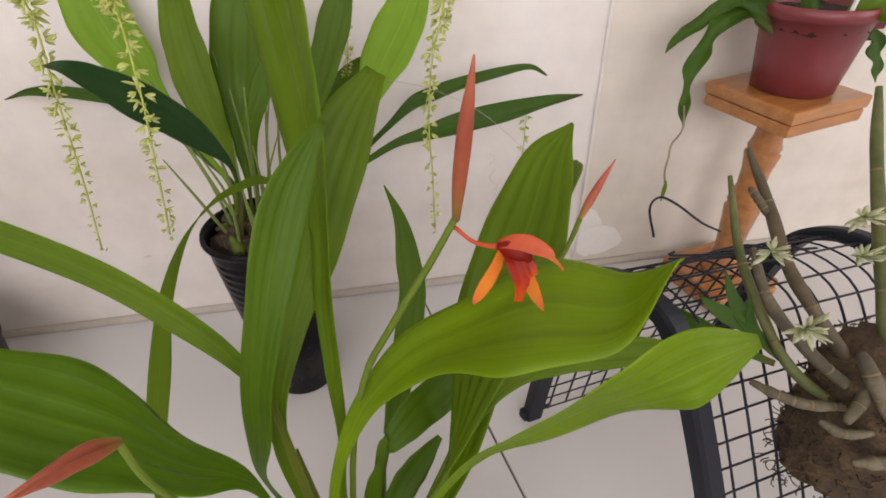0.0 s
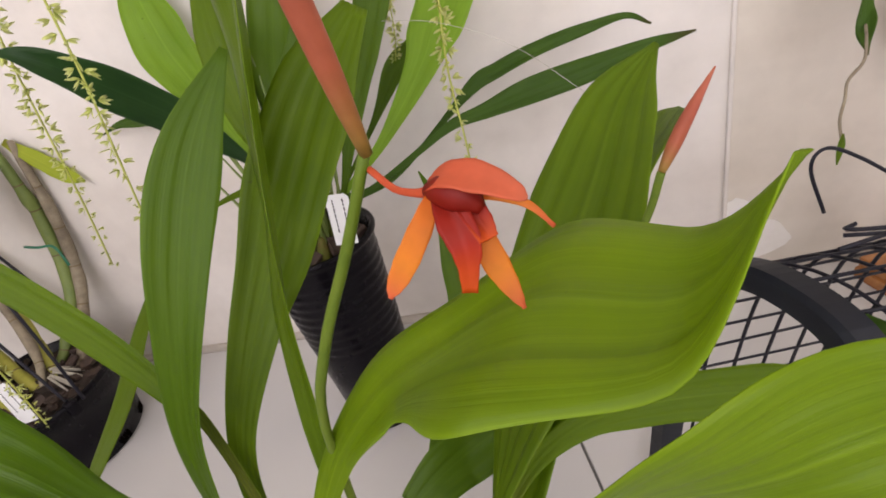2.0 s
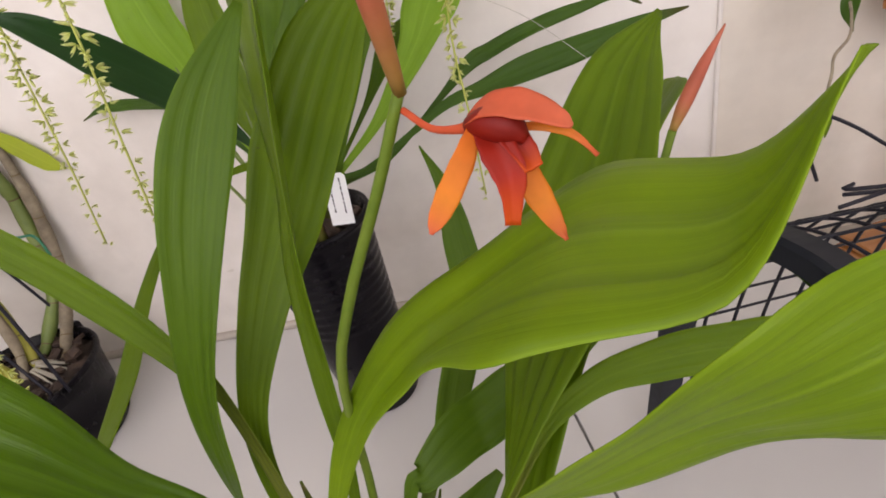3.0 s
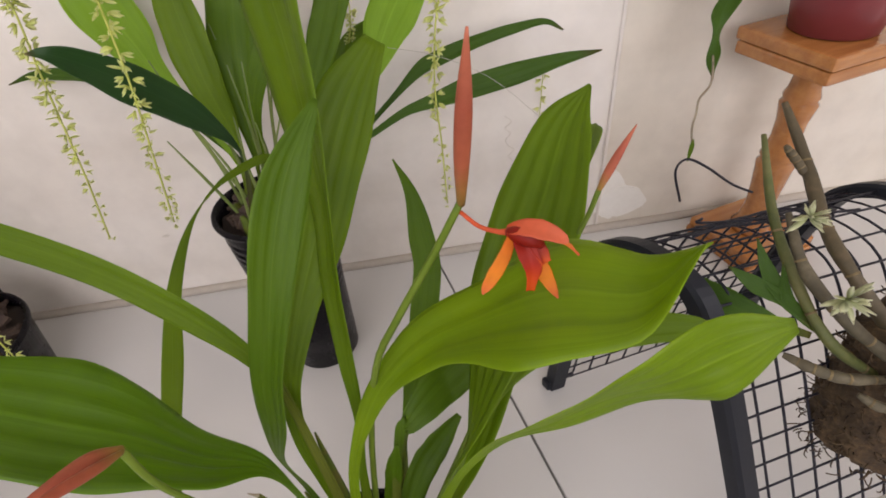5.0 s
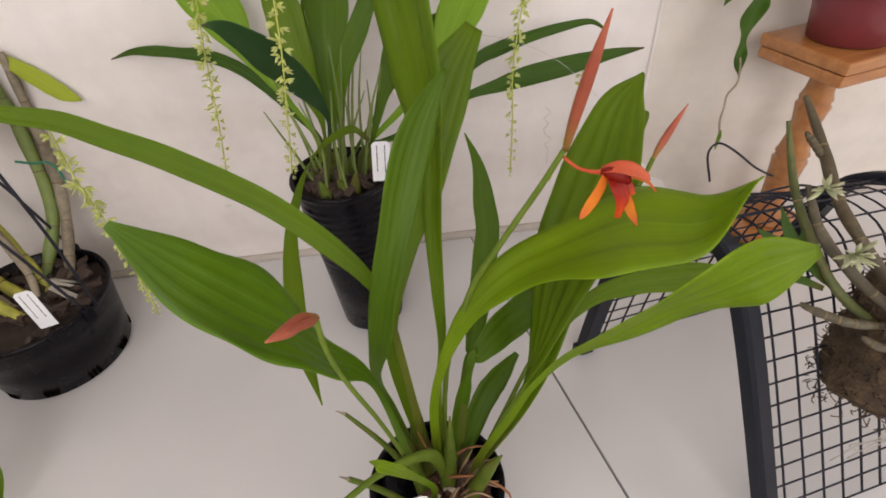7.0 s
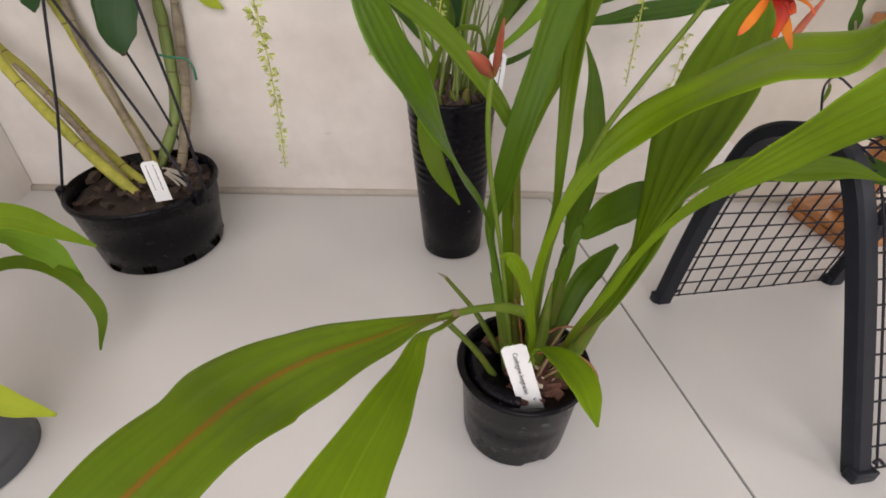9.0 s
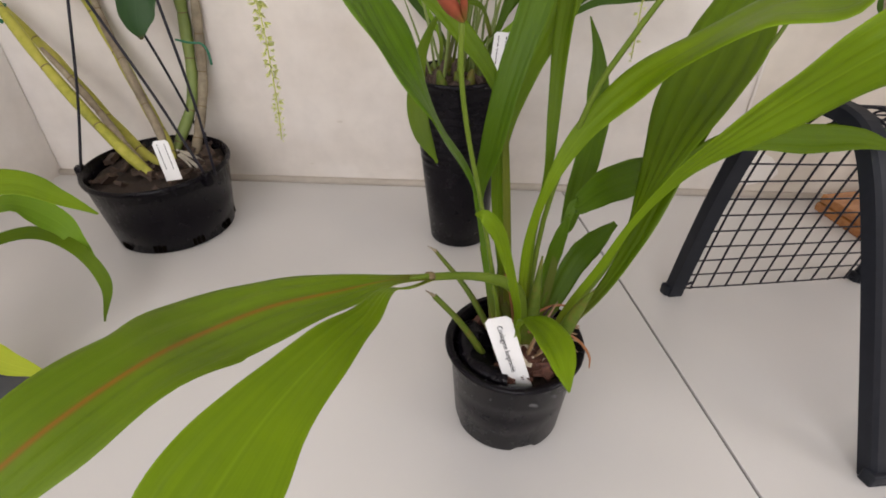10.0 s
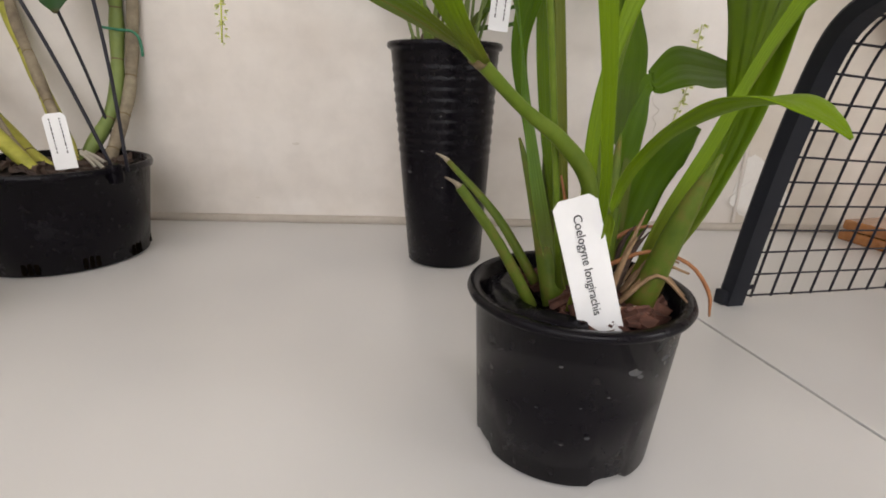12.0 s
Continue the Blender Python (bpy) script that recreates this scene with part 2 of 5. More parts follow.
LIP = petal_material("red_lip", [(0.22, 0.008, 0.003), (0.34, 0.016, 0.004), (0.58, 0.075, 0.006)], 0.12)
BUD = petal_material("coral_bud", [(0.3, 0.19, 0.04), (0.41, 0.11, 0.055), (0.44, 0.105, 0.06), (0.5, 0.15, 0.085)], 0.16)
CHAINPETAL = petal_material("greenish_yellow_petal", [(0.8, 0.86, 0.26), (0.93, 0.95, 0.52)], 0.62)
CHAINSTEM = speckled("yellow_green_thread", [(0.35, 0.38, 0.06), (0.5, 0.52, 0.12)], 60, 0.6)
CREAM = petal_material("pale_green_petal", [(0.62, 0.68, 0.32), (0.88, 0.88, 0.66)], 0.45)


def wood_material():
    m, nt, b = material("varnished_pine", (0.4, 0.17, 0.05), 0.25)
    v = coords(nt, (6, 60, 60))
    grain = noise_tex(nt, v, 1.0, 6, 0.7)
    broad = noise_tex(nt, coords(nt), 6.0, 3)
    col = ramp(nt, grain, [(0.25, (0.3, 0.105, 0.025)), (0.75, (0.52, 0.23, 0.07))])
    col = mixed(nt, col, ramp(nt, broad, [(0.3, (0.8, 0.8, 0.8)), (0.7, (1, 1, 1))]), 1.0, "MULTIPLY")
    nt.links.new(col, b.inputs["Base Color"])
    b.inputs["Coat Weight"].default_value = 0.5
    bumped(nt, b, grain, 0.1, 0.0006)
    return m


WOOD = wood_material()


# ---- building helpers ----
def part(name, bm, mat, parent=None, label="", smooth=True):
    """Links a bmesh as one mesh object, under a thing or under a part."""
    me = bpy.data.meshes.new(name)
    bmesh.ops.recalc_face_normals(bm, faces=bm.faces)
    bm.to_mesh(me)
    bm.free()
    for p in me.polygons:
        p.use_smooth = smooth
    me.materials.append(mat)
    ob = new(name, me)
    if parent is not None:
        ob.parent = parent
    if label:
        tagged(ob, label)
    return ob


def thing(name, at=(0, 0, 0), label="", category="", group="", kind="", turn=0.0):
    ob = new(name)
    ob.matrix_basis = pose(*at, 0, 0, turn)
    return tagged(ob, label, category, group, kind)


def box(bm, lo, hi, m=None, bevel=0.0):
    r = bmesh.ops.create_cube(bm, size=1.0)["verts"]
    size, mid = Vector(hi) - Vector(lo), (Vector(hi) + Vector(lo)) / 2
    for v in r:
        v.co = Vector((v.co.x * size.x, v.co.y * size.y, v.co.z * size.z)) + mid
    if bevel:
        es = list({e for v in r for e in v.link_edges})
        out = bmesh.ops.bevel(bm, geom=es, offset=bevel, segments=2, affect="EDGES", profile=0.6)
        r = list({v for f in out["faces"] for v in f.verts} | {v for v in r if v.is_valid})
    if m is not None:
        bmesh.ops.transform(bm, matrix=m, verts=[v for v in r if v.is_valid])
    return r


def spline(points, count):
    """Catmull-Rom through points of any size; even in parameter."""
    pts = [np.array(p, float) for p in points]
    pts = [2 * pts[0] - pts[1], *pts, 2 * pts[-1] - pts[-2]]
    out = []
    for k in range(count + 1):
        s = k / count * (len(pts) - 3)
        i = min(int(s), len(pts) - 4)
        u = s - i
        a, b, c, d = pts[i : i + 4]
        out.append(0.5 * (2 * b + (c - a) * u + (2 * a - 5 * b + 4 * c - d) * u * u + (3 * b - a - 3 * c + d) * u**3))
    return out


def tube(bm, points, radii, sides=8, steps=0, squash=1.0):
    """A closed round tube along points, with one radius for all or one a point."""
    if not hasattr(radii, "__len__"):
        radii = [radii] * len(points)
    rows = spline([(*p, r) for p, r in zip(points, radii)], steps or 4 * (len(points) - 1))
    rings, ref = [], None
    for k, row in enumerate(rows):
        a, b = rows[max(0, k - 1)][:3], rows[min(len(rows) - 1, k + 1)][:3]
        t = Vector(b - a).normalized()
        if ref is None:
            ref = t.orthogonal().normalized()
        ref = (ref - t * ref.dot(t)).normalized()
        other = t.cross(ref)
        r = max(float(row[3]), 1e-5)
        rings.append([bm.verts.new(Vector(row[:3]) + (ref * math.cos(6.2832 * j / sides) + other * squash * math.sin(6.2832 * j / sides)) * r) for j in range(sides)])
    for a, b in zip(rings[:-1], rings[1:]):
        for j in range(sides):
            bm.faces.new((a[j], a[(j + 1) % sides], b[(j + 1) % sides], b[j]))
    bm.faces.new(rings[0][::-1])
    bm.faces.new(rings[-1])
    return rings


def lathe(bm, profile, sides=48, at=(0, 0, 0), wobble=0.0):
    """Turns a closed profile of (radius, height) about the z axis."""
    rings = []
    for r, z in profile:
        rings.append([bm.verts.new((at[0] + r * math.cos(6.2832 * j / sides), at[1] + r * math.sin(6.2832 * j / sides), at[2] + z)) for j in range(sides)])
    for a, b in zip(rings[:-1], rings[1:]):
        for j in range(sides):
            bm.faces.new((a[j], a[(j + 1) % sides], b[(j + 1) % sides], b[j]))
    bm.faces.new(rings[0][::-1])
    bm.faces.new(rings[-1])


def blade(points, face=(0, -0.8, 0.55), fold=0.15, pleats=3, pleat=0.05, wave=0.03, steps=0, across=12, thick=0.0006, seed=0, twist=0.0, bulge=None):
    """A leaf: a thin closed sheet along (x, y, z, width) points, turned towards face, or along (x, y, z, hx, hy, hz) points whose last three run from the midrib to the margin; folded along its midrib, pleated and with a wavy margin."""
    rnd = random.Random(seed)
    phase, phase2 = rnd.random() * 6.28, rnd.random() * 6.28
    n = steps or 7 * (len(points) - 1)
    rows = spline(points, n)
    bm = bmesh.new()
    uv = bm.loops.layers.uv.new("UVMap")
    f = Vector(face).normalized()
    top, low, length = [], [], 0.0
    for k, row in enumerate(rows):
        v = k / n
        a, b = rows[max(0, k - 1)], rows[min(n, k + 1)]
        t = Vector((b - a)[:3]).normalized()
        side = t.cross(f).normalized()
        up = side.cross(t).normalized()
        if twist:
            q = Matrix.Rotation(radians(twist) * v, 3, t)
            side, up = q @ side, q @ up
        w = max(float(row[3]), 0.0012) / 2
        if len(row) == 6:
            half = Vector(row[3:6])
            w = max(half.length, 0.0012)
            half = half - t * half.dot(t)
            if half.length > 1e-5:
                side = half.normalized()
            up = side.cross(t).normalized()
        c, d = [], []
        for j in range(across + 1):
            u = 2 * j / across - 1
            h = fold * w * abs(u) - fold * w * 0.5 + pleat * w * math.cos(pleats * math.pi * u) * (1 - 0.3 * abs(u))
            h += wave * w * abs(u) ** 2 * math.sin(v * 21 + phase + (2.0 if u > 0 else 0.0)) + 0.04 * w * math.sin(9 * v + phase2 + 2 * u)
            ww = w * (1 + 0.03 * math.sin(v * 34 + phase * (1 + (u > 0))) * (abs(u) > 0.95))
            if bulge and u > 0:
                ww *= 1 + bulge[2] * math.exp(-(((v - bulge[0]) / bulge[1]) ** 2))
            p = Vector(row[:3]) + side * u * ww + up * h
            e = thick * (1.0 - 0.7 * abs(u))
            c.append(bm.verts.new(p + up * e))
            d.append(bm.verts.new(p - up * e))
        top.append(c)
        low.append(d)

    def quad(vs, uvs):
        face_ = bm.faces.new(vs)
        for loop, xy in zip(face_.loops, uvs):
            loop[uv].uv = xy

    for k in range(n):
        for j in range(across):
            ks = [(j / across, k / n), ((j + 1) / across, k / n), ((j + 1) / across, (k + 1) / n), (j / across, (k + 1) / n)]
            quad((top[k][j], top[k][j + 1], top[k + 1][j + 1], top[k + 1][j]), ks)
            quad((low[k][j + 1], low[k][j], low[k + 1][j], low[k + 1][j + 1]), [ks[1], ks[0], ks[3], ks[2]])
        for j in (0, across):
            vs = (top[k][j], top[k + 1][j], low[k + 1][j], low[k][j])
            quad(vs, [(j / across, k / n), (j / across, (k + 1) / n), (j / across, (k + 1) / n), (j / across, k / n)])
    for k in (0, n):
        for j in range(across):
            quad((top[k][j], low[k][j], low[k][j + 1], top[k][j + 1]), [(j / across, k / n)] * 2 + [((j + 1) / across, k / n)] * 2)
    return bm


def leaf(parent, points, mat=LEAF, name="leaf", label="", **kw):
    return part(name, blade(points, **kw), mat, parent, label)


def petal(bm, base, direction, up, length, width, curl=0.0, uv=None):
    """One small thick pointed petal added to a mesh, bending along up."""
    uv = uv or bm.loops.layers.uv.verify()
    d, u = Vector(direction).normalized(), Vector(up).normalized()
    s = d.cross(u).normalized()
    u = s.cross(d).normalized()
    rows, prof = [], (0.25, 0.75, 1.0, 0.8, 0.12)
    for k, w in enumerate(prof):
        v = k / (len(prof) - 1)
        c = Vector(base) + d * length * v + u * curl * length * v * v
        rows.append([bm.verts.new(c + s * width * w / 2 * x + u * (abs(x) * width * 0.12 + e)) for x, e in ((-1, 0), (0, width * 0.05), (1, 0), (0, -width * 0.05))])
    for k in range(len(rows) - 1):
        for j in range(4):
            fc = bm.faces.new((rows[k][j], rows[k][(j + 1) % 4], rows[k + 1][(j + 1) % 4], rows[k + 1][j]))
            for lp in fc.loops:
                lp[uv].uv = (0.5, (k + (0 if lp.vert in rows[k] else 1)) / (len(rows) - 1))
    bm.faces.new(rows[0][::-1])
    bm.faces.new(rows[-1])


# ---- the room ----
X0, X1, Y0, Y1, H = -1.04, 2.6, -3.1, 0.0, 2.6


def slab(name, boxes, mat, label, category, parent=None):
    bm = bmesh.new()
    for lo, hi in boxes:
        box(bm, lo, hi)
    ob = part(name, bm, mat, parent, smooth=False)
    return tagged(ob, label, category, kind="structure")


wall = slab("wall_north", [((X0 - 0.12, Y1, -0.05), (0.2275, Y1 + 0.12, H))], WALL, "cream painted plaster wall with faint stains and smudges", "wall")
slab("wall_panel_north", [((0.2295, Y1, -0.05), (X1 + 0.12, Y1 + 0.12, H))], WALLBEIGE, "beige painted plaster wall panel with faint smudges", "wall")
slab("wall_east", [((X1, Y0, -0.05), (X1 + 0.12, -2.5, H)), ((X1, -1.1, -0.05), (X1 + 0.12, Y1 - 0.002, H)), ((X1, -2.498, -0.05), (X1 + 0.12, -1.102, 0.5)), ((X1, -2.498, 2.2), (X1 + 0.12, -1.102, H))], WALL, "plain cream plaster side wall with a window opening", "wall")
slab("wall_west", [((X0 - 0.12, Y0, -0.05), (X0, -2.75, H)), ((X0 - 0.12, -0.75, -0.05), (X0, Y1 - 0.002, H)), ((X0 - 0.12, -2.748, -0.05), (X0, -0.752, 0.6)), ((X0 - 0.12, -2.748, 2.2), (X0, -0.752, H))], WALL, "plain cream plaster side wall with a window opening", "wall")
slab("wall_south", [((X0 - 0.12, Y0 - 0.12, -0.05), (-0.8, Y0, H)), ((1.0, Y0 - 0.12, -0.05), (X1 + 0.12, Y0, H)), ((-0.798, Y0 - 0.12, -0.05), (0.998, Y0, 0.7)), ((-0.798, Y0 - 0.12, 2.2), (0.998, Y0, H))], WALL, "plain cream plaster wall with a window opening", "wall")
slab("ceiling", [((X0 - 0.12, Y0 - 0.12, H + 0.002), (X1 + 0.12, Y1 + 0.12, H + 0.1))], WHITE, "white painted ceiling", "ceiling")
floor = slab("floor", [((X0 - 0.12, Y0 - 0.12, -0.08), (X1 + 0.12, Y1 + 0.12, -0.003))], GROUT, "large pale glazed floor tiles with dark thin joints", "floor")
# a slim bead of filler along the foot of the wall, and the vertical joint in the plaster
bm = bmesh.new()
tube(bm, [(X0, -0.003, 0.003), (0.0, -0.003, 0.004), (X1, -0.003, 0.003)], 0.0075, 8, 40)
tagged(part("trim", bm, BEAD), "grey-beige filler bead along the foot of the wall", "trim", kind="structure")
bm = bmesh.new()
box(bm, (0.226, -0.0035, 0.012), (0.231, 0.002, H), bevel=0.0012)
tagged(part("wall_joint", bm, WALL), "thin vertical joint strip in the cream plaster", "joint", kind="structure")


def wall_mark(name, at, sx, sz, mat, seed, label):
    """A flat ragged mark just proud of the wall."""
    rnd = random.Random(seed)
    bm = bmesh.new()
    ring = [bm.verts.new((at[0] + sx * math.cos(a) * (0.92 + 0.1 * math.sin(3 * a + seed) + rnd.uniform(-0.03, 0.03)), at[1], at[2] + sz * math.sin(a) * (0.92 + 0.1 * math.cos(2 * a + seed) + rnd.uniform(-0.03, 0.03)))) for a in [6.2832 * k / 40 for k in range(40)]]
    bm.faces.new(ring)
    back = bmesh.ops.extrude_face_region(bm, geom=bm.faces[:])["geom"]
    for v in [g for g in back if isinstance(g, bmesh.types.BMVert)]:
        v.co.y = 0.001
    return part(name, bm, mat, wall, label, smooth=False)


# pale patches, rubbed marks and a hair crack in the plaster
PALEPATCH = speckled("pale_wall_patch", [(0.72, 0.69, 0.64), (0.8, 0.775, 0.735)], 20, 0.6)
SCUFF = speckled("grey_brown_scuff", [(0.52, 0.47, 0.41), (0.66, 0.61, 0.54)], 30, 0.7)
for k, (x, z, sx, sz) in enumerate(((0.247, 0.069, 0.03, 0.05), (0.265, 0.053, 0.05, 0.03))):
    wall_mark("pale_patch", (x, -0.0009 - 0.0015 * k, z), sx, sz, PALEPATCH, 40 + k, "pale patch on the plaster")
for k, (x, z, sx, sz) in enumerate(((-0.521, 0.037, 0.004, 0.0012), (-0.456, 0.121, 0.006, 0.002))):
    wall_mark("rubbed_mark", (x, -0.0007, z), sx, sz, SCUFF, 60 + k, "rubbed grey-brown mark")
bm = bmesh.new()
rr = random.Random(8)
tube(bm, [(0.075 + 0.008 * k / 11 + rr.uniform(-0.006, 0.006), -0.0002, 0.237 - 0.103 * k / 11) for k in range(12)], 0.0005, 4, 44)
part("hair_crack", bm, SCUFF, wall, "thin wriggling crack")


# ---- lamps' openings: sills keep the window openings real ----
for name, lo, hi in (("window_1", (X0 - 0.12, -2.748, 0.6), (X0, -0.752, 2.2)), ("window_2", (-0.798, Y0 - 0.12, 0.7), (0.998, Y0, 2.2)), ("window_3", (X1, -2.498, 0.5), (X1 + 0.12, -1.102, 2.2))):
    w = thing(name, label="white framed window opening letting in daylight", category="window", kind="structure")
    along = 1 if hi[1] - lo[1] > 1 else 0
    for k in range(2):
        bm = bmesh.new()
        z = (lo[2], hi[2] - 0.04)[k]
        box(bm, (lo[0] + 0.003, lo[1] + 0.003, z + 0.001), (hi[0] - 0.003, hi[1] - 0.003, z + 0.039), bevel=0.004)
        part("window_sill" if k == 0 else "window_head", bm, WHITE, w, smooth=False)
    for k in range(3):
        bm = bmesh.new()
        p = lo[along] + 0.005 + k * (hi[along] - lo[along] - 0.05) / 2
        a, b = list(lo), list(hi)
        a[along], b[along], a[2], b[2] = p, p + 0.04, lo[2] + 0.041, hi[2] - 0.041
        a[1 - along], b[1 - along] = lo[1 - along] + 0.03, hi[1 - along] - 0.03
        box(bm, a, b, bevel=0.004)
        part("mullion", bm, WHITE, w, smooth=False)


# ---- pots ----
def pot_profile(r_top, r_low, h, lip=0.005, wall=0.0022, lip_h=0.012, ribs=0, rib=0.0006):
    pts = [(r_low - 0.008, 0.004), (r_low - 0.004, 0.0), (r_low, 0.002)]
    n = 2 + 6 * ribs
    for k in range(1, n):
        f = k / n
        z = 0.002 + (h - lip_h - 0.002) * f
        r = r_low + (r_top - lip - r_low) * f
        if ribs:
            r += rib * math.sin(f * ribs * 6.2832)
        pts.append((r, z))
    pts += [(r_top - lip, h - lip_h), (r_top - 0.001, h - lip_h + 0.001), (r_top, h - lip_h * 0.5), (r_top - 0.001, h - 0.0008), (r_top - 0.003, h), (r_top - lip - wall, h - 0.0012)]
    pts += [(r_low - wall + (r_top - lip - r_low) * 0.5, h * 0.55), (r_low - wall, 0.02), (0.002, 0.015)]
    return pts


def soil_disc(r, z, seed, amp=0.004):
    rnd = random.Random(seed)
    bm = bmesh.new()
    rings = []
    for k in range(8):
        rr = r * k / 7
        rings.append([bm.verts.new((rr * math.cos(a), rr * math.sin(a), z + rnd.uniform(-amp, amp) - 0.004 * (k == 7))) for a in [6.2832 * j / 22 for j in range(22)]])
    for a, b in zip(rings[:-1], rings[1:]):
        for j in range(22):
            bm.faces.new((a[j], b[j], b[(j + 1) % 22], a[(j + 1) % 22]))
    bmesh.ops.remove_doubles(bm, verts=bm.verts, dist=1e-5)
    low = bmesh.ops.extrude_face_region(bm, geom=bm.faces[:])["geom"]
    for v in [g for g in low if isinstance(g, bmesh.types.BMVert)]:
        v.co.z -= 0.012
    return bm


def chip_mesh(seed, size):
    rnd = random.Random(seed)
    bm = bmesh.new()
    box(bm, (-size, -size * 0.6, -size * 0.3), (size, size * 0.6, size * 0.3), bevel=size * 0.12)
    for v in bm.verts:
        v.co += Vector((rnd.uniform(-1, 1), rnd.uniform(-1, 1), rnd.uniform(-1, 1))) * size * 0.16
    return bm


def scatter_chips(parent, r, z, count, seed, size=0.008, mat=BARK, name="bark_chip", skip=None, shift=(0, 0)):
    """Loose bark pieces lying in a pot; they share four meshes."""
    rnd = random.Random(seed)
    meshes = []
    for k in range(4):
        o = part(name, chip_mesh(seed + k, size * (0.7 + 0.25 * k)), mat, parent, smooth=False)
        meshes.append(o)
    placed = 0
    while placed < count:
        a, q = rnd.uniform(0, 6.28), r * math.sqrt(rnd.random())
        x, y = q * math.cos(a), q * math.sin(a)
        if skip and skip(x, y):
            continue
        o = meshes[placed] if placed < 4 else new(name, meshes[placed % 4].data)
        o.parent = parent
        o.matrix_basis = pose(x + shift[0], y + shift[1], z + rnd.uniform(-0.002, 0.006), rnd.uniform(-35, 35), rnd.uniform(-35, 35), rnd.uniform(0, 360))
        placed += 1


def scuffs(parent, r_top, r_low, h, spots, seed, lean=(0, 0), base=0.0):
    """Small chalky marks, 0.3 mm proud of the pot's side."""
    rnd = random.Random(seed)
    for ang, f, s in spots:
        bm = bmesh.new()
        a0, z0 = radians(ang), h * f
        vs = []
        for k in range(9):
            a = 6.2832 * k / 9
            z = z0 + s * 0.5 * math.sin(a) * rnd.uniform(0.6, 1.2)
            r = r_low + (r_top - 0.005 - r_low) * z / (h - 0.012) + 0.0006
            b = a0 + s * math.cos(a) * rnd.uniform(0.6, 1.2) / r
            vs.append(bm.verts.new((r * math.cos(b) + lean[0] * z + base, r * math.sin(b) + lean[1] * z, z)))
        bm.faces.new(vs)
        part("scuff", bm, DUST, parent)


def text_mesh(body, size, depth=0.0003):
    cu = bpy.data.curves.new("print", "FONT")
    cu.body, cu.size, cu.extrude = body, size, depth / 2
    cu.align_x, cu.align_y = "CENTER", "CENTER"
    ob = new("print", cu)
    bpy.context.view_layer.update()
    me = bpy.data.meshes.new_from_object(ob)
    bpy.data.objects.remove(ob)
    me.materials.clear()
    me.materials.append(INK)
    return me


def tag_card(name, at, turn, lean, w, h, body="", bars=0, label="", size=0.006, shift=0.0, seed=0):
    """A slim plastic plant tag, printed along its length, stuck into the pot."""
    t = thing(name, label=label, category="plant tag", group="plant tags")
    t.matrix_basis = pose(*at, 0, 0, turn) @ pose(0, 0, 0, lean[0], lean[1], 0)
    bm = bmesh.new()
    c = w * 0.16
    ring = [(-w / 2, -h * 0.12), (w / 2, -h * 0.12), (w / 2, h - c), (w / 2 - c, h), (-w / 2 + c, h), (-w / 2, h - c)]
    a = [bm.verts.new((x, -0.0004, z)) for x, z in ring]
    b = [bm.verts.new((x, 0.0004, z)) for x, z in ring]
    bm.faces.new(a), bm.faces.new(b[::-1])
    for k in range(len(ring)):
        bm.faces.new((a[k], b[k], b[(k + 1) % len(ring)], a[(k + 1) % len(ring)]))
    part("card", bm, CARD, t, smooth=False)
    if body:
        me = text_mesh(body, size)
        o = new("print", me)
        o.parent = t
        o.matrix_basis = pose(shift, -0.0007, h * 0.53, 90, 90, 0)
    rnd = random.Random(seed)
    for k in range(bars):
        bm = bmesh.new()
        x = w * (-0.22 + 0.44 * k / max(1, bars - 1))
        z = h * 0.9
        while z > h * 0.2:
            ln = rnd.uniform(0.001, 0.0045)
            box(bm, (x - 0.0006, -0.0007, z - ln), (x + 0.0006, -0.0004, z))
            z -= ln + rnd.uniform(0.0008, 0.0016)
        part("print_bars", bm, INK, t, smooth=False)
    return t


# ---- the front pot with the orange-flowered orchid ----
POT = (-0.158, -0.497, 0.0)
R1, R1B, H1 = 0.0665, 0.0545, 0.103
pot = thing("plant_pot", POT, "round black plastic pot, scuffed, standing on pale tiles", "plant pot", "black plant pots")
bm = bmesh.new()
lathe(bm, pot_profile(R1, R1B, H1, lip=0.0055, lip_h=0.0065, ribs=0), 96)
for v in bm.verts:
    v.co.x -= 0.02 * (H1 - v.co.z)
# scalloped feet: the lower edge rises in four shallow arches
for v in bm.verts:
    a = math.atan2(v.co.y, v.co.x + 0.002)
    if v.co.z < 0.004 and v.co.xy.length > R1B * 0.7:
        v.co.z += 0.0045 * min(1.0, max(0.0, math.sin(4 * a + 0.35) - 0.62) * 5)
body = part("body", bm, BLACK, pot)
part("soil", soil_disc(R1 - 0.0125, H1 - 0.018, 3), SOIL, pot)
scatter_chips(pot, R1 - 0.0215, H1 - 0.011, 110, 5, 0.0058, skip=lambda x, y: x < -0.012 and y < 0.02)
scatter_chips(pot, R1 - 0.018, H1 - 0.006, 24, 9, 0.003, PERLITE, "perlite", skip=lambda x, y: x < -0.005)
scuffs(pot, R1, R1B, H1, [(-74, 0.76, 0.0045), (-70, 0.73, 0.003), (-55, 0.8, 0.0032), (-52, 0.76, 0.0025), (-58, 0.7, 0.0016), (-85, 0.62, 0.0012), (-92, 0.36, 0.0022), (-110, 0.78, 0.0014), (-105, 0.3, 0.0012), (-64, 0.42, 0.001), (-98, 0.55, 0.0008), (-76, 0.2, 0.001), (-120, 0.5, 0.001)], 2, (0.02, 0), -0.02 * H1)
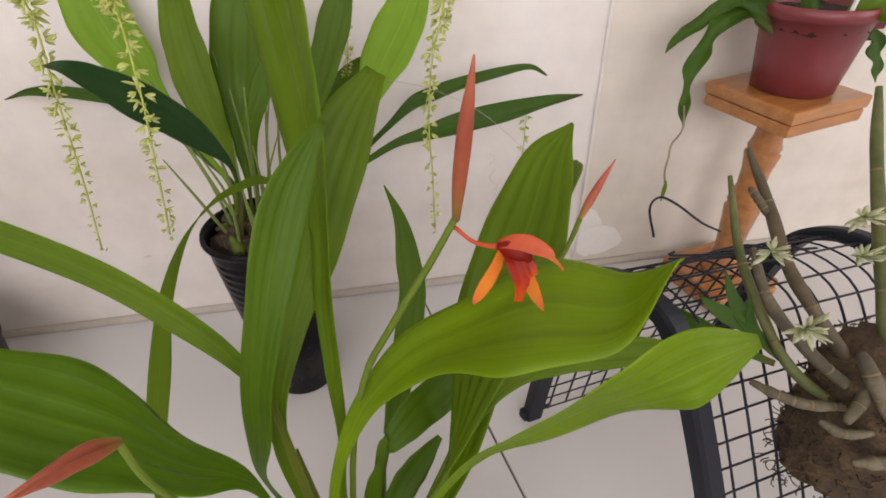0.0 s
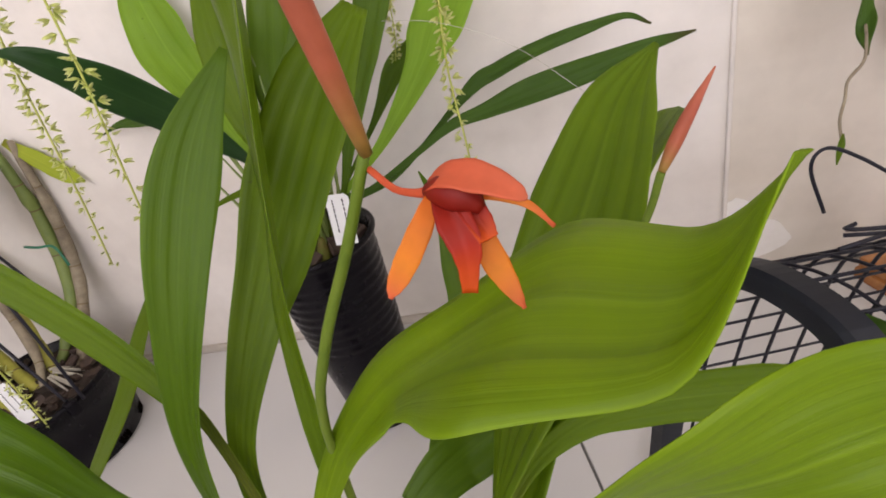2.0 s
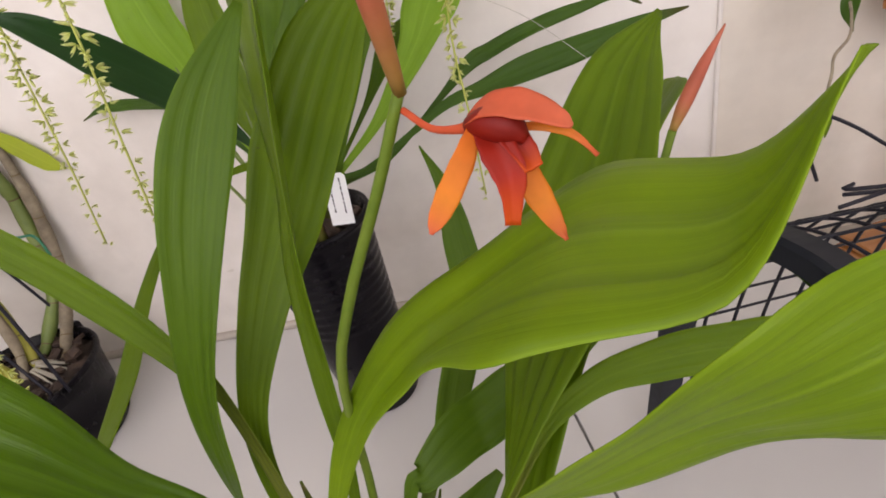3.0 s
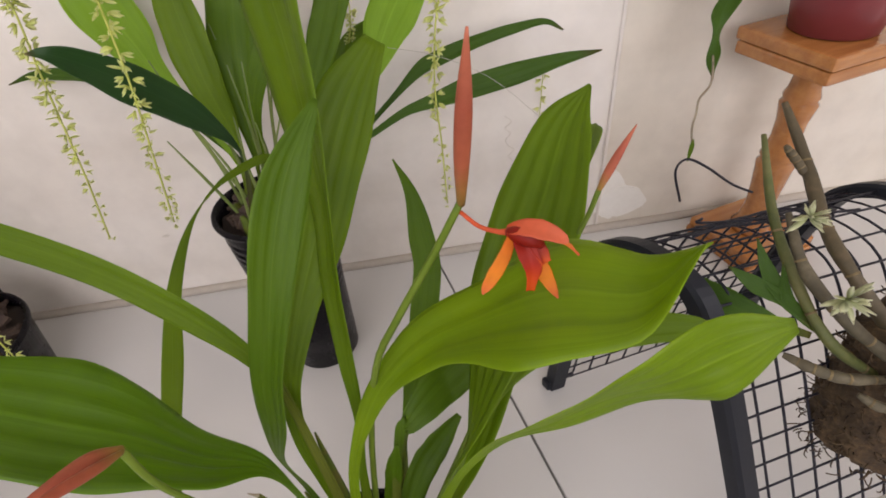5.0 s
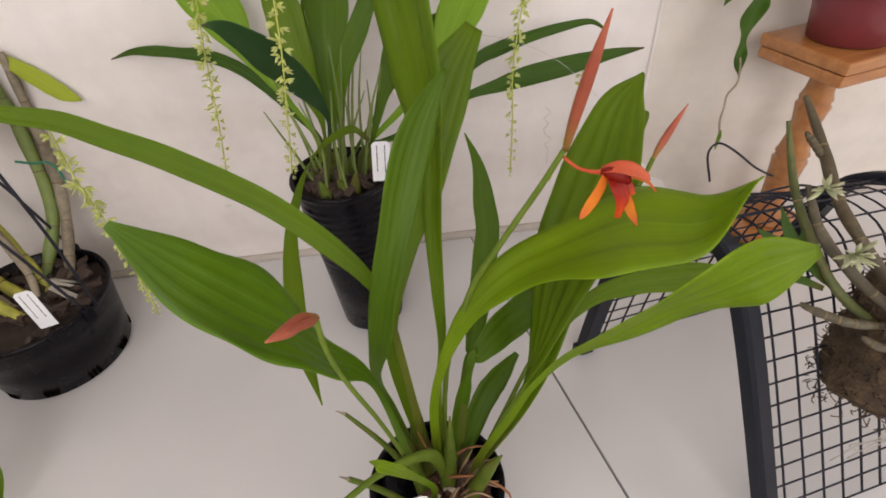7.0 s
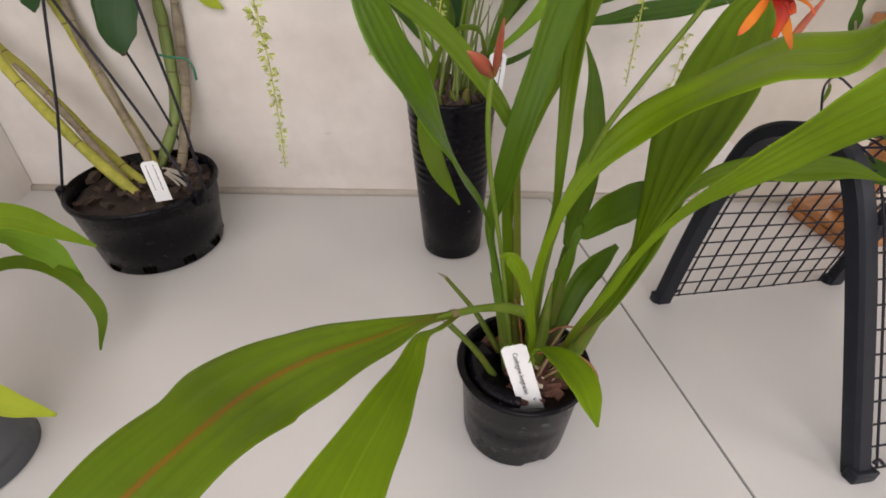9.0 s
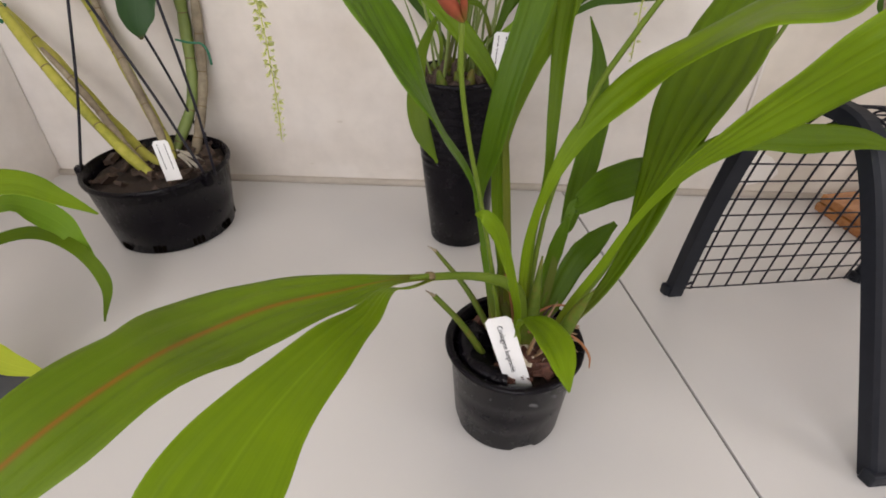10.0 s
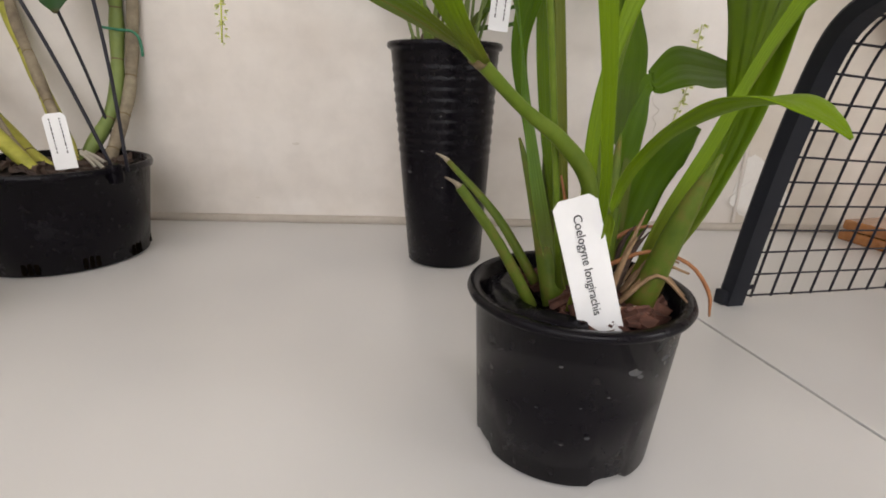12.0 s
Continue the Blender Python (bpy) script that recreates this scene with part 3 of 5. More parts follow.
# a folded scrap of black plastic lining the near left of the pot
bm = bmesh.new()
rows = []
for k in range(9):
    a = radians(150 + k * 14)
    rows.append([bm.verts.new(((R1 - 0.0115 - d) * math.cos(a), (R1 - 0.0115 - d) * math.sin(a), H1 - 0.006 + z + 0.002 * math.sin(k * 1.7 + d * 300))) for d, z in ((0, 0), (0.01, 0.004), (0.024, -0.004), (0.034, -0.009))])
for a, b in zip(rows[:-1], rows[1:]):
    for j in range(3):
        bm.faces.new((a[j], a[j + 1], b[j + 1], b[j]))
low = bmesh.ops.extrude_face_region(bm, geom=bm.faces[:])["geom"]
for v in [g for g in low if isinstance(g, bmesh.types.BMVert)]:
    v.co.z -= 0.0015
part("plastic_liner", bm, BLACK, pot)
tag_card("plant_tag", (-0.155, -0.541, 0.091), 0, (-2, -17), 0.0225, 0.077, "Coelogyne longirachis", label="white plastic plant tag printed in black, leaning in the pot", size=0.0062, shift=-0.0005)

orchid = thing("orchid_plant", (0, 0, 0), "orange-flowered orchid with long pleated green leaves in a black pot", "orchid")


def rooted(dx, dy, *rows):
    """Leaf points that start in the soil of the front pot."""
    return [(POT[0] + dx, POT[1] + dy, 0.092, 0.009), *rows]


leaf(orchid, [(-0.1509, -0.4871, 0.0923, 0.0045, -0.0008, -0.0002), (-0.1535, -0.4824, 0.1467, 0.0043, -0.0007, -0), (-0.152, -0.4771, 0.1996, 0.0038, -0.0001, 0), (-0.1406, -0.4709, 0.249, 0.0043, -0.0001, -0.0011), (-0.1179, -0.461, 0.2939, 0.0058, -0.0044, -0.0041), (-0.0859, -0.4597, 0.332, 0.0037, -0.0142, -0.0056), (-0.0515, -0.472, 0.3648, -0.0083, -0.0227, -0.0034), (-0.0163, -0.4878, 0.3931, -0.0168, -0.0285, -0.0076), (0.0206, -0.5084, 0.4035, -0.0095, -0.0164, -0.009), (0.0333, -0.5225, 0.4428, -0.0018, -0.0002, -0.0006)], LEAFBRIGHT, seed=1, fold=0.12, wave=0.06, steps=70, bulge=(0.74, 0.13, 0.3))
leaf(orchid, [(-0.1286, -0.5015, 0.0922, 0.004, -0.0016, -0.0013), (-0.1126, -0.4961, 0.1422, 0.0033, -0.0012, -0.0011), (-0.0909, -0.4957, 0.1903, 0.0031, -0.0011, -0.0009), (-0.0714, -0.4964, 0.2395, 0.0031, -0.0004, -0.0009), (-0.0483, -0.5034, 0.2841, 0.0057, 0.0009, -0.0029), (-0.0231, -0.5173, 0.3199, 0.0113, 0.0023, -0.0074), (0.0039, -0.5264, 0.3513, 0.0158, 0.0041, -0.0117), (0.0241, -0.5374, 0.377, 0.0137, -0.001, -0.0154), (0.0469, -0.5371, 0.3891, 0.0082, -0.0076, -0.0159), (0.0838, -0.5285, 0.3895, 0.0002, -0.0024, -0.0022)], LEAFBRIGHT, seed=2, fold=0.14, pleats=5, pleat=0.03, across=20, steps=64)
leaf(orchid, [(-0.1228, -0.4872, 0.0922, 0.0036, -0.0014, -0.002), (-0.0964, -0.4791, 0.1453, -0.0069, -0.0073, 0.004), (-0.0715, -0.469, 0.1968, -0.0076, -0.0147, 0.0085), (-0.0521, -0.4503, 0.2417, 0.0027, -0.0227, 0.011), (-0.0307, -0.4228, 0.2838, 0.0157, -0.0268, 0.0102), (-0.0051, -0.3903, 0.3205, 0.0247, -0.0265, 0.0067), (0.0213, -0.3552, 0.3578, 0.0244, -0.021, 0.0023), (0.0447, -0.3208, 0.3878, 0.0163, -0.0125, -0.0026), (0.0711, -0.2981, 0.4072, 0.0011, -0.0006, -0.0011)], LEAF, seed=3, pleats=5, pleat=0.045, across=24, steps=56)
leaf(orchid, [(-0.1188, -0.4832, 0.092, 0.009), (-0.0804, -0.4651, 0.1333, 0.012), (-0.0555, -0.455, 0.1848, 0.018), (-0.0361, -0.4363, 0.2297, 0.024), (-0.0147, -0.4088, 0.2718, 0.03), (0.0109, -0.3763, 0.3085, 0.036), (0.0373, -0.3412, 0.3458, 0.034), (0.0791, -0.2847, 0.3577, 0.024), (0.0914, -0.27, 0.3577, 0.0015)], LEAF, seed=4, face=(-0.5, -0.4, 0.75))
leaf(orchid, [(-0.1683, -0.5014, 0.092, 0.0045, 0.0005, 0.0007), (-0.182, -0.4857, 0.1469, 0.0041, -0.0003, 0.0005), (-0.1924, -0.4749, 0.2018, 0.0026, 0, 0.0005), (-0.2022, -0.4762, 0.255, -0.0005, 0.0068, 0.0014), (-0.2229, -0.4889, 0.2986, -0.0033, 0.019, 0.0029), (-0.2406, -0.4951, 0.3408, -0.0035, 0.028, 0.0043), (-0.2599, -0.5037, 0.3774, 0.0012, 0.0287, 0.0069), (-0.277, -0.5133, 0.415, 0.0055, 0.0178, 0.006), (-0.2953, -0.5198, 0.4572, 0.0011, 0.0015, 0.0012)], LEAFGLOSS, seed=5, fold=0.14, wave=0.1, pleats=5, pleat=0.03, across=20, steps=60)
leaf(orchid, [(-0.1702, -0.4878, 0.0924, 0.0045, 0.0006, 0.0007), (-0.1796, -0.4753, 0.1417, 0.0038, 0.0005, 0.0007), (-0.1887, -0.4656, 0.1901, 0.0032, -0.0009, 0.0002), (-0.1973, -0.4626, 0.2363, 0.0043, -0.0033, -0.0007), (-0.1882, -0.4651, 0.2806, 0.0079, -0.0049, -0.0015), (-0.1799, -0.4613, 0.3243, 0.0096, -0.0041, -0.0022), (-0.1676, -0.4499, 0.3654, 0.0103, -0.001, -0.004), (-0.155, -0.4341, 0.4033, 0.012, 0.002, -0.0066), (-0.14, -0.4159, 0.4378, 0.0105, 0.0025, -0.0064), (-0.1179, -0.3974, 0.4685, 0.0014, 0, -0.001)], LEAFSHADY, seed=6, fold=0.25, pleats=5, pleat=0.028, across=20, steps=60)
leaf(orchid, [(-0.1585, -0.4821, 0.092, 0.0044, 0.0004, 0.0006), (-0.1685, -0.4717, 0.142, 0.0042, 0.0004, 0.0007), (-0.1773, -0.4611, 0.1919, 0.0044, 0.0006, 0.0005), (-0.1816, -0.454, 0.2427, 0.0052, 0.001, -0.0001), (-0.1775, -0.4412, 0.2915, 0.007, 0.0011, -0.0019), (-0.1622, -0.4162, 0.3327, 0.011, 0.0009, -0.0051), (-0.144, -0.3884, 0.3696, 0.0167, 0.0006, -0.0092), (-0.1275, -0.3605, 0.4057, 0.0196, 0.0002, -0.0118), (-0.1084, -0.3328, 0.4377, 0.0168, -0.0007, -0.0106), (-0.0845, -0.3073, 0.465, 0.0069, -0.0018, -0.0034)], LEAF, seed=7, fold=0.12, pleats=5, pleat=0.028, across=20, steps=60)
leaf(orchid, [(-0.1531, -0.485, 0.092, 0.0045, -0.0002, -0.0003), (-0.1503, -0.4715, 0.1442, 0.0043, -0.0002, -0.0002), (-0.1468, -0.4583, 0.1965, 0.0033, 0.0001, -0.0002), (-0.139, -0.4495, 0.2486, 0.0034, 0.0005, -0.0005), (-0.1375, -0.4352, 0.3, 0.0053, -0.0003, -0.0004), (-0.136, -0.4183, 0.3504, 0.0064, -0.0046, 0.0014), (-0.131, -0.3977, 0.3964, 0.0074, -0.0106, 0.0065), (-0.1332, -0.3688, 0.4371, 0.015, -0.0166, 0.0136), (-0.1377, -0.3339, 0.4761, 0.0201, -0.0192, 0.0168), (-0.1446, -0.3083, 0.5206, 0.0178, -0.0132, 0.0119), (-0.1605, -0.2881, 0.5655, 0.001, 0, 0.0002)], LEAF, seed=8, fold=0.25, steps=70)
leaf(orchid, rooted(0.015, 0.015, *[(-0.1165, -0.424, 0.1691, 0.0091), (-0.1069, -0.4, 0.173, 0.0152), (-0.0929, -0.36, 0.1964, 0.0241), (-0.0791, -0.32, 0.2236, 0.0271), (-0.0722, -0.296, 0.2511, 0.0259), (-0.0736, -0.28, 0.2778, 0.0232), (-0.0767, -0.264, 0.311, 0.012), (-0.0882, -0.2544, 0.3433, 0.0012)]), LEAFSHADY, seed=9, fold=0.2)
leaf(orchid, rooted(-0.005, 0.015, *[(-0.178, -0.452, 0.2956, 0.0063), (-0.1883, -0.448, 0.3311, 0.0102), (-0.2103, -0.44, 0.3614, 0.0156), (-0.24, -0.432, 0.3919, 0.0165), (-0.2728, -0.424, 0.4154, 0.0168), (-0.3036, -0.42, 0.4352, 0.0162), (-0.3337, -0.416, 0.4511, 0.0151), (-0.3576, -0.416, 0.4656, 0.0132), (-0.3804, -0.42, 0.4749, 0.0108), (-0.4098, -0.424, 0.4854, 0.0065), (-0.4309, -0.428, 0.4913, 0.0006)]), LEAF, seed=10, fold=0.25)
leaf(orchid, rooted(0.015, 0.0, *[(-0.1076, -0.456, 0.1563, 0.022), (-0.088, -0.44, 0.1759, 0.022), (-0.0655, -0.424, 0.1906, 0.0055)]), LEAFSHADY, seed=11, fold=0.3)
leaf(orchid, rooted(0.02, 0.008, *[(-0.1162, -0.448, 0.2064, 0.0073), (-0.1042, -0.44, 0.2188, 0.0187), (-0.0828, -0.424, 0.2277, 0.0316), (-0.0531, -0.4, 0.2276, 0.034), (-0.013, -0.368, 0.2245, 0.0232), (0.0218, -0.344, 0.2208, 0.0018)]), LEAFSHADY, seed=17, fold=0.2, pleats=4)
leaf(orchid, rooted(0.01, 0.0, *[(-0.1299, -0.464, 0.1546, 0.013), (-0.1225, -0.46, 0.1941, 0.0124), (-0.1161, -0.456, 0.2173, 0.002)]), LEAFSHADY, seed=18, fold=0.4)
leaf(orchid, [(-0.0648, -0.464, 0.209, 0.0051), (-0.0328, -0.452, 0.262, 0.0086), (-0.0034, -0.444, 0.2818, 0.0142), (0.0314, -0.44, 0.2867, 0.0209), (0.0706, -0.44, 0.2868, 0.0239), (0.0996, -0.448, 0.2909, 0.0169), (0.1279, -0.46, 0.2867, 0.0014)], LEAF, seed=12, fold=0.2)
leaf(orchid, [(-0.2292, -0.5658, 0.2259, -0.002, 0.0024, 0.0008), (-0.2543, -0.5887, 0.2393, -0.0054, 0.0058, -0.0006), (-0.2807, -0.6136, 0.2486, -0.0113, 0.0135, 0.0009), (-0.3125, -0.6367, 0.2541, -0.0202, 0.0206, 0), (-0.3402, -0.6611, 0.2558, -0.0286, 0.0218, -0.0006), (-0.354, -0.6961, 0.2677, -0.0248, 0.0165, 0.0023), (-0.378, -0.7341, 0.2642, -0.023, 0.0127, 0.0054), (-0.3986, -0.7677, 0.2523, -0.0156, 0.0079, 0.0053), (-0.4199, -0.7972, 0.2372, -0.0005, 0.0005, 0.0001)], LEAFRUST, seed=13, fold=0.1, pleats=5, pleat=0.028, across=20, steps=56)
leaf(orchid, [(-0.2263, -0.5666, 0.2244, -0.0021, 0.0004, -0.0002), (-0.2384, -0.592, 0.2369, -0.0038, 0.0007, -0.001), (-0.2486, -0.6156, 0.2529, -0.0052, 0.0008, -0.0006), (-0.2534, -0.6491, 0.263, -0.0069, 0.0023, 0.0036), (-0.2594, -0.6894, 0.2799, -0.0096, 0.0036, 0.0064), (-0.2722, -0.7341, 0.2858, -0.0148, 0.0042, 0.0087), (-0.2826, -0.7743, 0.2826, -0.02, 0.0038, 0.0089), (-0.2945, -0.8099, 0.2735, -0.0009, 0.0003, 0)], LEAFBRIGHT, seed=14, fold=0.12, pleats=5, pleat=0.03, across=20, steps=50)
leaf(orchid, rooted(0.0, -0.03, *[(-0.1592, -0.544, 0.1623, 0.0059), (-0.1548, -0.568, 0.1924, 0.0117), (-0.1467, -0.596, 0.2096, 0.0215), (-0.1404, -0.62, 0.2143, 0.021), (-0.1376, -0.636, 0.2105, 0.0113), (-0.1356, -0.6456, 0.2055, 0.0011)]), LEAFBRIGHT, seed=15, fold=0.25, face=(0, -0.3, 0.95))
leaf(orchid, rooted(-0.008, -0.02, *[(-0.1597, -0.528, 0.153, 0.0061), (-0.1653, -0.54, 0.1946, 0.0066), (-0.1729, -0.552, 0.2318, 0.0079), (-0.1815, -0.5616, 0.2632, 0.0107), (-0.1902, -0.564, 0.2771, 0.0096), (-0.1973, -0.56, 0.2764, 0.0012)]), LEAFBRIGHT, seed=16, fold=0.25, face=(0.1, -0.9, 0.3))

# the stout stalk that carries the rusty leaf and the split one
bm = bmesh.new()
tube(bm, [(-0.148, -0.492, 0.09), (-0.1525, -0.494, 0.13), (-0.1607, -0.5032, 0.1664), (-0.1805, -0.518, 0.189), (-0.2049, -0.537, 0.206), (-0.2292, -0.5658, 0.2259), (-0.2412, -0.5788, 0.2339)], [0.0055, 0.0062, 0.0058, 0.0046, 0.0034, 0.003, 0.001], 12, 40, 0.7)
part("leaf_stalk", bm, STALK, orchid)
bm = bmesh.new()
tube(bm, [(-0.2272, -0.5638, 0.2249), (-0.2302, -0.5668, 0.2269)], 0.0036, 12, 3)
part("leaf_joint", bm, NODE, orchid)

for pts, r in (([(-0.166, -0.484, 0.09), (-0.169, -0.471, 0.12), (-0.172, -0.455, 0.175), (-0.176, -0.442, 0.23)], [0.008, 0.0095, 0.005, 0.0008]), ([(-0.148, -0.499, 0.09), (-0.143, -0.491, 0.13), (-0.139, -0.483, 0.19)], [0.008, 0.0068, 0.0008]),
               ([(-0.126, -0.509, 0.09), (-0.111, -0.516, 0.15), (-0.1, -0.522, 0.185)], [0.008, 0.006, 0.0008]), ([(-0.136, -0.484, 0.09), (-0.126, -0.459, 0.12), (-0.116, -0.399, 0.14)], [0.0085, 0.0062, 0.0008]), ([(-0.171, -0.499, 0.09), (-0.181, -0.479, 0.14), (-0.194, -0.464, 0.185)], [0.008, 0.0055, 0.0008])):
    bm = bmesh.new()
    tube(bm, pts, r, 12)
    part("bulb", bm, BULB, orchid)
for pts, r in (([(-0.188, -0.511, 0.094), (-0.209, -0.512, 0.132), (-0.232, -0.514, 0.164)], [0.0036, 0.003, 0.0026]), ([(-0.181, -0.484, 0.098), (-0.206, -0.469, 0.137), (-0.237, -0.452, 0.168)], [0.0034, 0.0028, 0.0018])):
    bm = bmesh.new()
    tube(bm, pts, r, 10)
    tip = Vector(pts[-1])
    stub = part("cut_stub", bm, BULB, orchid)
    bm = bmesh.new()
    tube(bm, [tip, tip + Vector((-0.003, 0, 0.0025)), tip + Vector((-0.008, 0.001, 0.005))], [0.0019, 0.0011, 0.0004], 8, 6)
    part("stub_tip", bm, CANEGREY, stub)
for k in range(9):
    rnd = random.Random(70 + k)
    a = rnd.uniform(-1.2, 2.2)
    p = Vector((POT[0] + 0.02 * math.cos(a), POT[1] + 0.02 * math.sin(a), 0.095))
    bm = bmesh.new()
    tube(bm, [p, p + Vector((0.008 * math.cos(a), 0.008 * math.sin(a), 0.03)), p + Vector((0.016 * math.cos(a), 0.012 * math.sin(a), rnd.uniform(0.032, 0.055)))], [0.0024, 0.0016, 0.0003], 6)
    part("dry_sheath", bm, DARKBARK if k % 2 else ROOT, orchid)
for k in range(10):
    rnd = random.Random(90 + k)
    a = rnd.uniform(-0.9, 0.9)
    p = Vector((POT[0] + 0.025 * math.cos(a), POT[1] + 0.03 * math.sin(a), 0.1))
    q = Vector((POT[0] + 0.06 * math.cos(a + 0.3), POT[1] + 0.06 * math.sin(a + 0.3), rnd.uniform(0.1, 0.12)))
    bm = bmesh.new()
    tube(bm, [p, (p + q) / 2 + Vector((0, 0, rnd.uniform(0.008, 0.02))), q], [0.0014, 0.0011, 0.0007], 6)
    part("dry_root", bm, ROOT, orchid)


# a tiny dark scar on one leaf
bm = bmesh.new()
bmesh.ops.create_icosphere(bm, subdivisions=2, radius=0.0016, matrix=pose(-0.1045, -0.2904, 0.4306))
part("leaf_scar", bm, SOIL, orchid)


for pts in ([(0.012, -0.004, 0.115), (0.034, -0.012, 0.128), (0.054, -0.02, 0.124), (0.066, -0.024, 0.109), (0.068, -0.026, 0.095)], [(0.01, 0.01, 0.12), (0.035, 0.012, 0.135), (0.058, 0.01, 0.136)], [(0.0, 0.012, 0.105), (-0.006, 0.016, 0.14), (-0.012, 0.018, 0.165)]):
    bm = bmesh.new()
    tube(bm, [Vector(p) + Vector((POT[0], POT[1], 0)) for p in pts], [0.0015] + [0.0012] * (len(pts) - 2) + [0.0006], 6)
    part("curled_root", bm, RUSTROOT, orchid)


def bud(parent, pts, radii, name="flower_bud"):
    bm = bmesh.new()
    rings = tube(bm, pts, radii, 12, 16)
    uv = bm.loops.layers.uv.verify()
    where = {v: k / (len(rings) - 1) for k, ring in enumerate(rings) for v in ring}
    for f in bm.faces:
        for lp in f.loops:
            lp[uv].uv = (0.5, where[lp.vert])
    return part(name, bm, BUD, parent)


STEM = [(-0.15, -0.49, 0.095), (-0.1372, -0.448, 0.2065), (-0.1151, -0.46, 0.3173), (-0.095, -0.4664, 0.3661), (-0.0699, -0.4664, 0.4097), (-0.0541, -0.4664, 0.4395)]
bm = bmesh.new()
tube(bm, STEM, [0.0027, 0.0025, 0.0023, 0.0022, 0.002, 0.0018], 10)
stem = part("flower_stem", bm, STALK, orchid)
bud(stem, [(-0.0542, -0.4664, 0.438), (-0.0536, -0.476, 0.4665), (-0.0528, -0.488, 0.4968), (-0.0521, -0.5008, 0.527)], [0.002, 0.0034, 0.0032, 0.0005])
bm = bmesh.new()
tube(bm, [(-0.12, -0.49, 0.1), (-0.0441, -0.432, 0.2176), (0.0065, -0.408, 0.3011), (0.0386, -0.392, 0.3509), (0.0479, -0.388, 0.3743)], [0.0024, 0.0022, 0.002, 0.0019, 0.002], 8)
stem2 = part("flower_stem", bm, STALK, orchid)
bud(stem2, [(0.0479, -0.388, 0.3743), (0.0548, -0.384, 0.3852), (0.063, -0.38, 0.3976), (0.074, -0.3744, 0.4119)], [0.0017, 0.0031, 0.0026, 0.0004])
bm = bmesh.new()
tube(bm, [(-0.17, -0.5, 0.1), (-0.1901, -0.516, 0.2376), (-0.204, -0.528, 0.3161), (-0.2091, -0.5344, 0.3606), (-0.209, -0.5352, 0.393)], [0.002, 0.0018, 0.0017, 0.0017, 0.0018], 8)
stem3 = part("flower_stem", bm, STALK, orchid)
bud(stem3, [(-0.2083, -0.5352, 0.3923), (-0.2134, -0.544, 0.4001), (-0.218, -0.5576, 0.4083), (-0.224, -0.5696, 0.4157)], [0.0018, 0.0042, 0.0036, 0.0005])
bud(stem3, [(-0.2071, -0.5375, 0.3938), (-0.2072, -0.55, 0.4048), (-0.2074, -0.567, 0.4205), (-0.2075, -0.583, 0.4345)], [0.0012, 0.0022, 0.0019, 0.0004])


def petal_sheet(parent, name, pts, mat, face, fold=0.25, thick=0.0007):
    return part(name, blade(pts, face=face, fold=fold, pleats=1, pleat=0.02, steps=18, across=8, thick=thick), mat, parent)


# the open flower hangs from the stem on its curved stalk
FJ, FC = Vector((-0.0549, -0.4663, 0.4333)), Vector((-0.0346, -0.4818, 0.4296))
flower = part("flower_stalk", (lambda bm: (tube(bm, [FJ, Vector((-0.0475, -0.4729, 0.4285)), Vector((-0.0401, -0.4788, 0.4285)), FC], [0.0011, 0.0011, 0.0013, 0.0020], 8), bm)[1])(bmesh.new()), CORAL, stem)
bm = bmesh.new()
rings = tube(bm, [(-0.036, -0.4822, 0.43), (-0.0312, -0.4862, 0.4311), (-0.0264, -0.4892, 0.4303), (-0.0224, -0.4914, 0.4266)], [0.0023, 0.0045, 0.0048, 0.0016], 12, 14)
part("column_hood", bm, LIP, flower)
petal_sheet(flower, "dorsal_sepal", [(-0.0364, -0.4818, 0.4311, 0.00444), (-0.0301, -0.4877, 0.4359, 0.00814), (-0.0216, -0.4914, 0.4351, 0.00888), (-0.0135, -0.4929, 0.4303, 0.00518), (-0.0113, -0.4929, 0.4281, 0.00148)], CORAL, (0.1049, -0.47, 0.7293), 0.3)
petal_sheet(flower, "sepal", [(-0.0349, -0.4848, 0.4296, 0.0037), (-0.039, -0.4899, 0.4237, 0.00629), (-0.0453, -0.4936, 0.4155, 0.00666), (-0.0494, -0.4955, 0.4103, 0.00444), (-0.0512, -0.4966, 0.4078, 0.00074)], ORANGE, (0.1049, -0.729, 0.3593))
petal_sheet(flower, "sepal", [(-0.0275, -0.487, 0.4259, 0.0037), (-0.0242, -0.4914, 0.4185, 0.00703), (-0.0209, -0.4951, 0.4103, 0.00666), (-0.0179, -0.4981, 0.4037, 0.0037), (-0.0164, -0.4996, 0.4004, 0.00074)], ORANGE, (0.1049, -0.729, 0.3593))
petal_sheet(flower, "petal", [(-0.0246, -0.487, 0.4288, 0.00222), (-0.0179, -0.4892, 0.4281, 0.00222), (-0.0109, -0.4907, 0.4251, 0.00207), (-0.0057, -0.4929, 0.4192, 0.00074)], ORANGE, (0.0309, -0.655, 0.5073))
petal_sheet(flower, "lip", [(-0.0327, -0.4862, 0.43, 0.00518), (-0.0298, -0.4922, 0.4259, 0.00925), (-0.0279, -0.4959, 0.42, 0.00851), (-0.0283, -0.4973, 0.414, 0.00555), (-0.0294, -0.4981, 0.407, 0.00407)], LIP, (0.0309, -0.766, 0.3223), 0.5)
petal_sheet(flower, "column", [(-0.0283, -0.4877, 0.43, 0.00592), (-0.0242, -0.4922, 0.4251, 0.00703), (-0.022, -0.4959, 0.4203, 0.00518)], LIP, (0.2529, -0.729, 0.2853), 0.7)


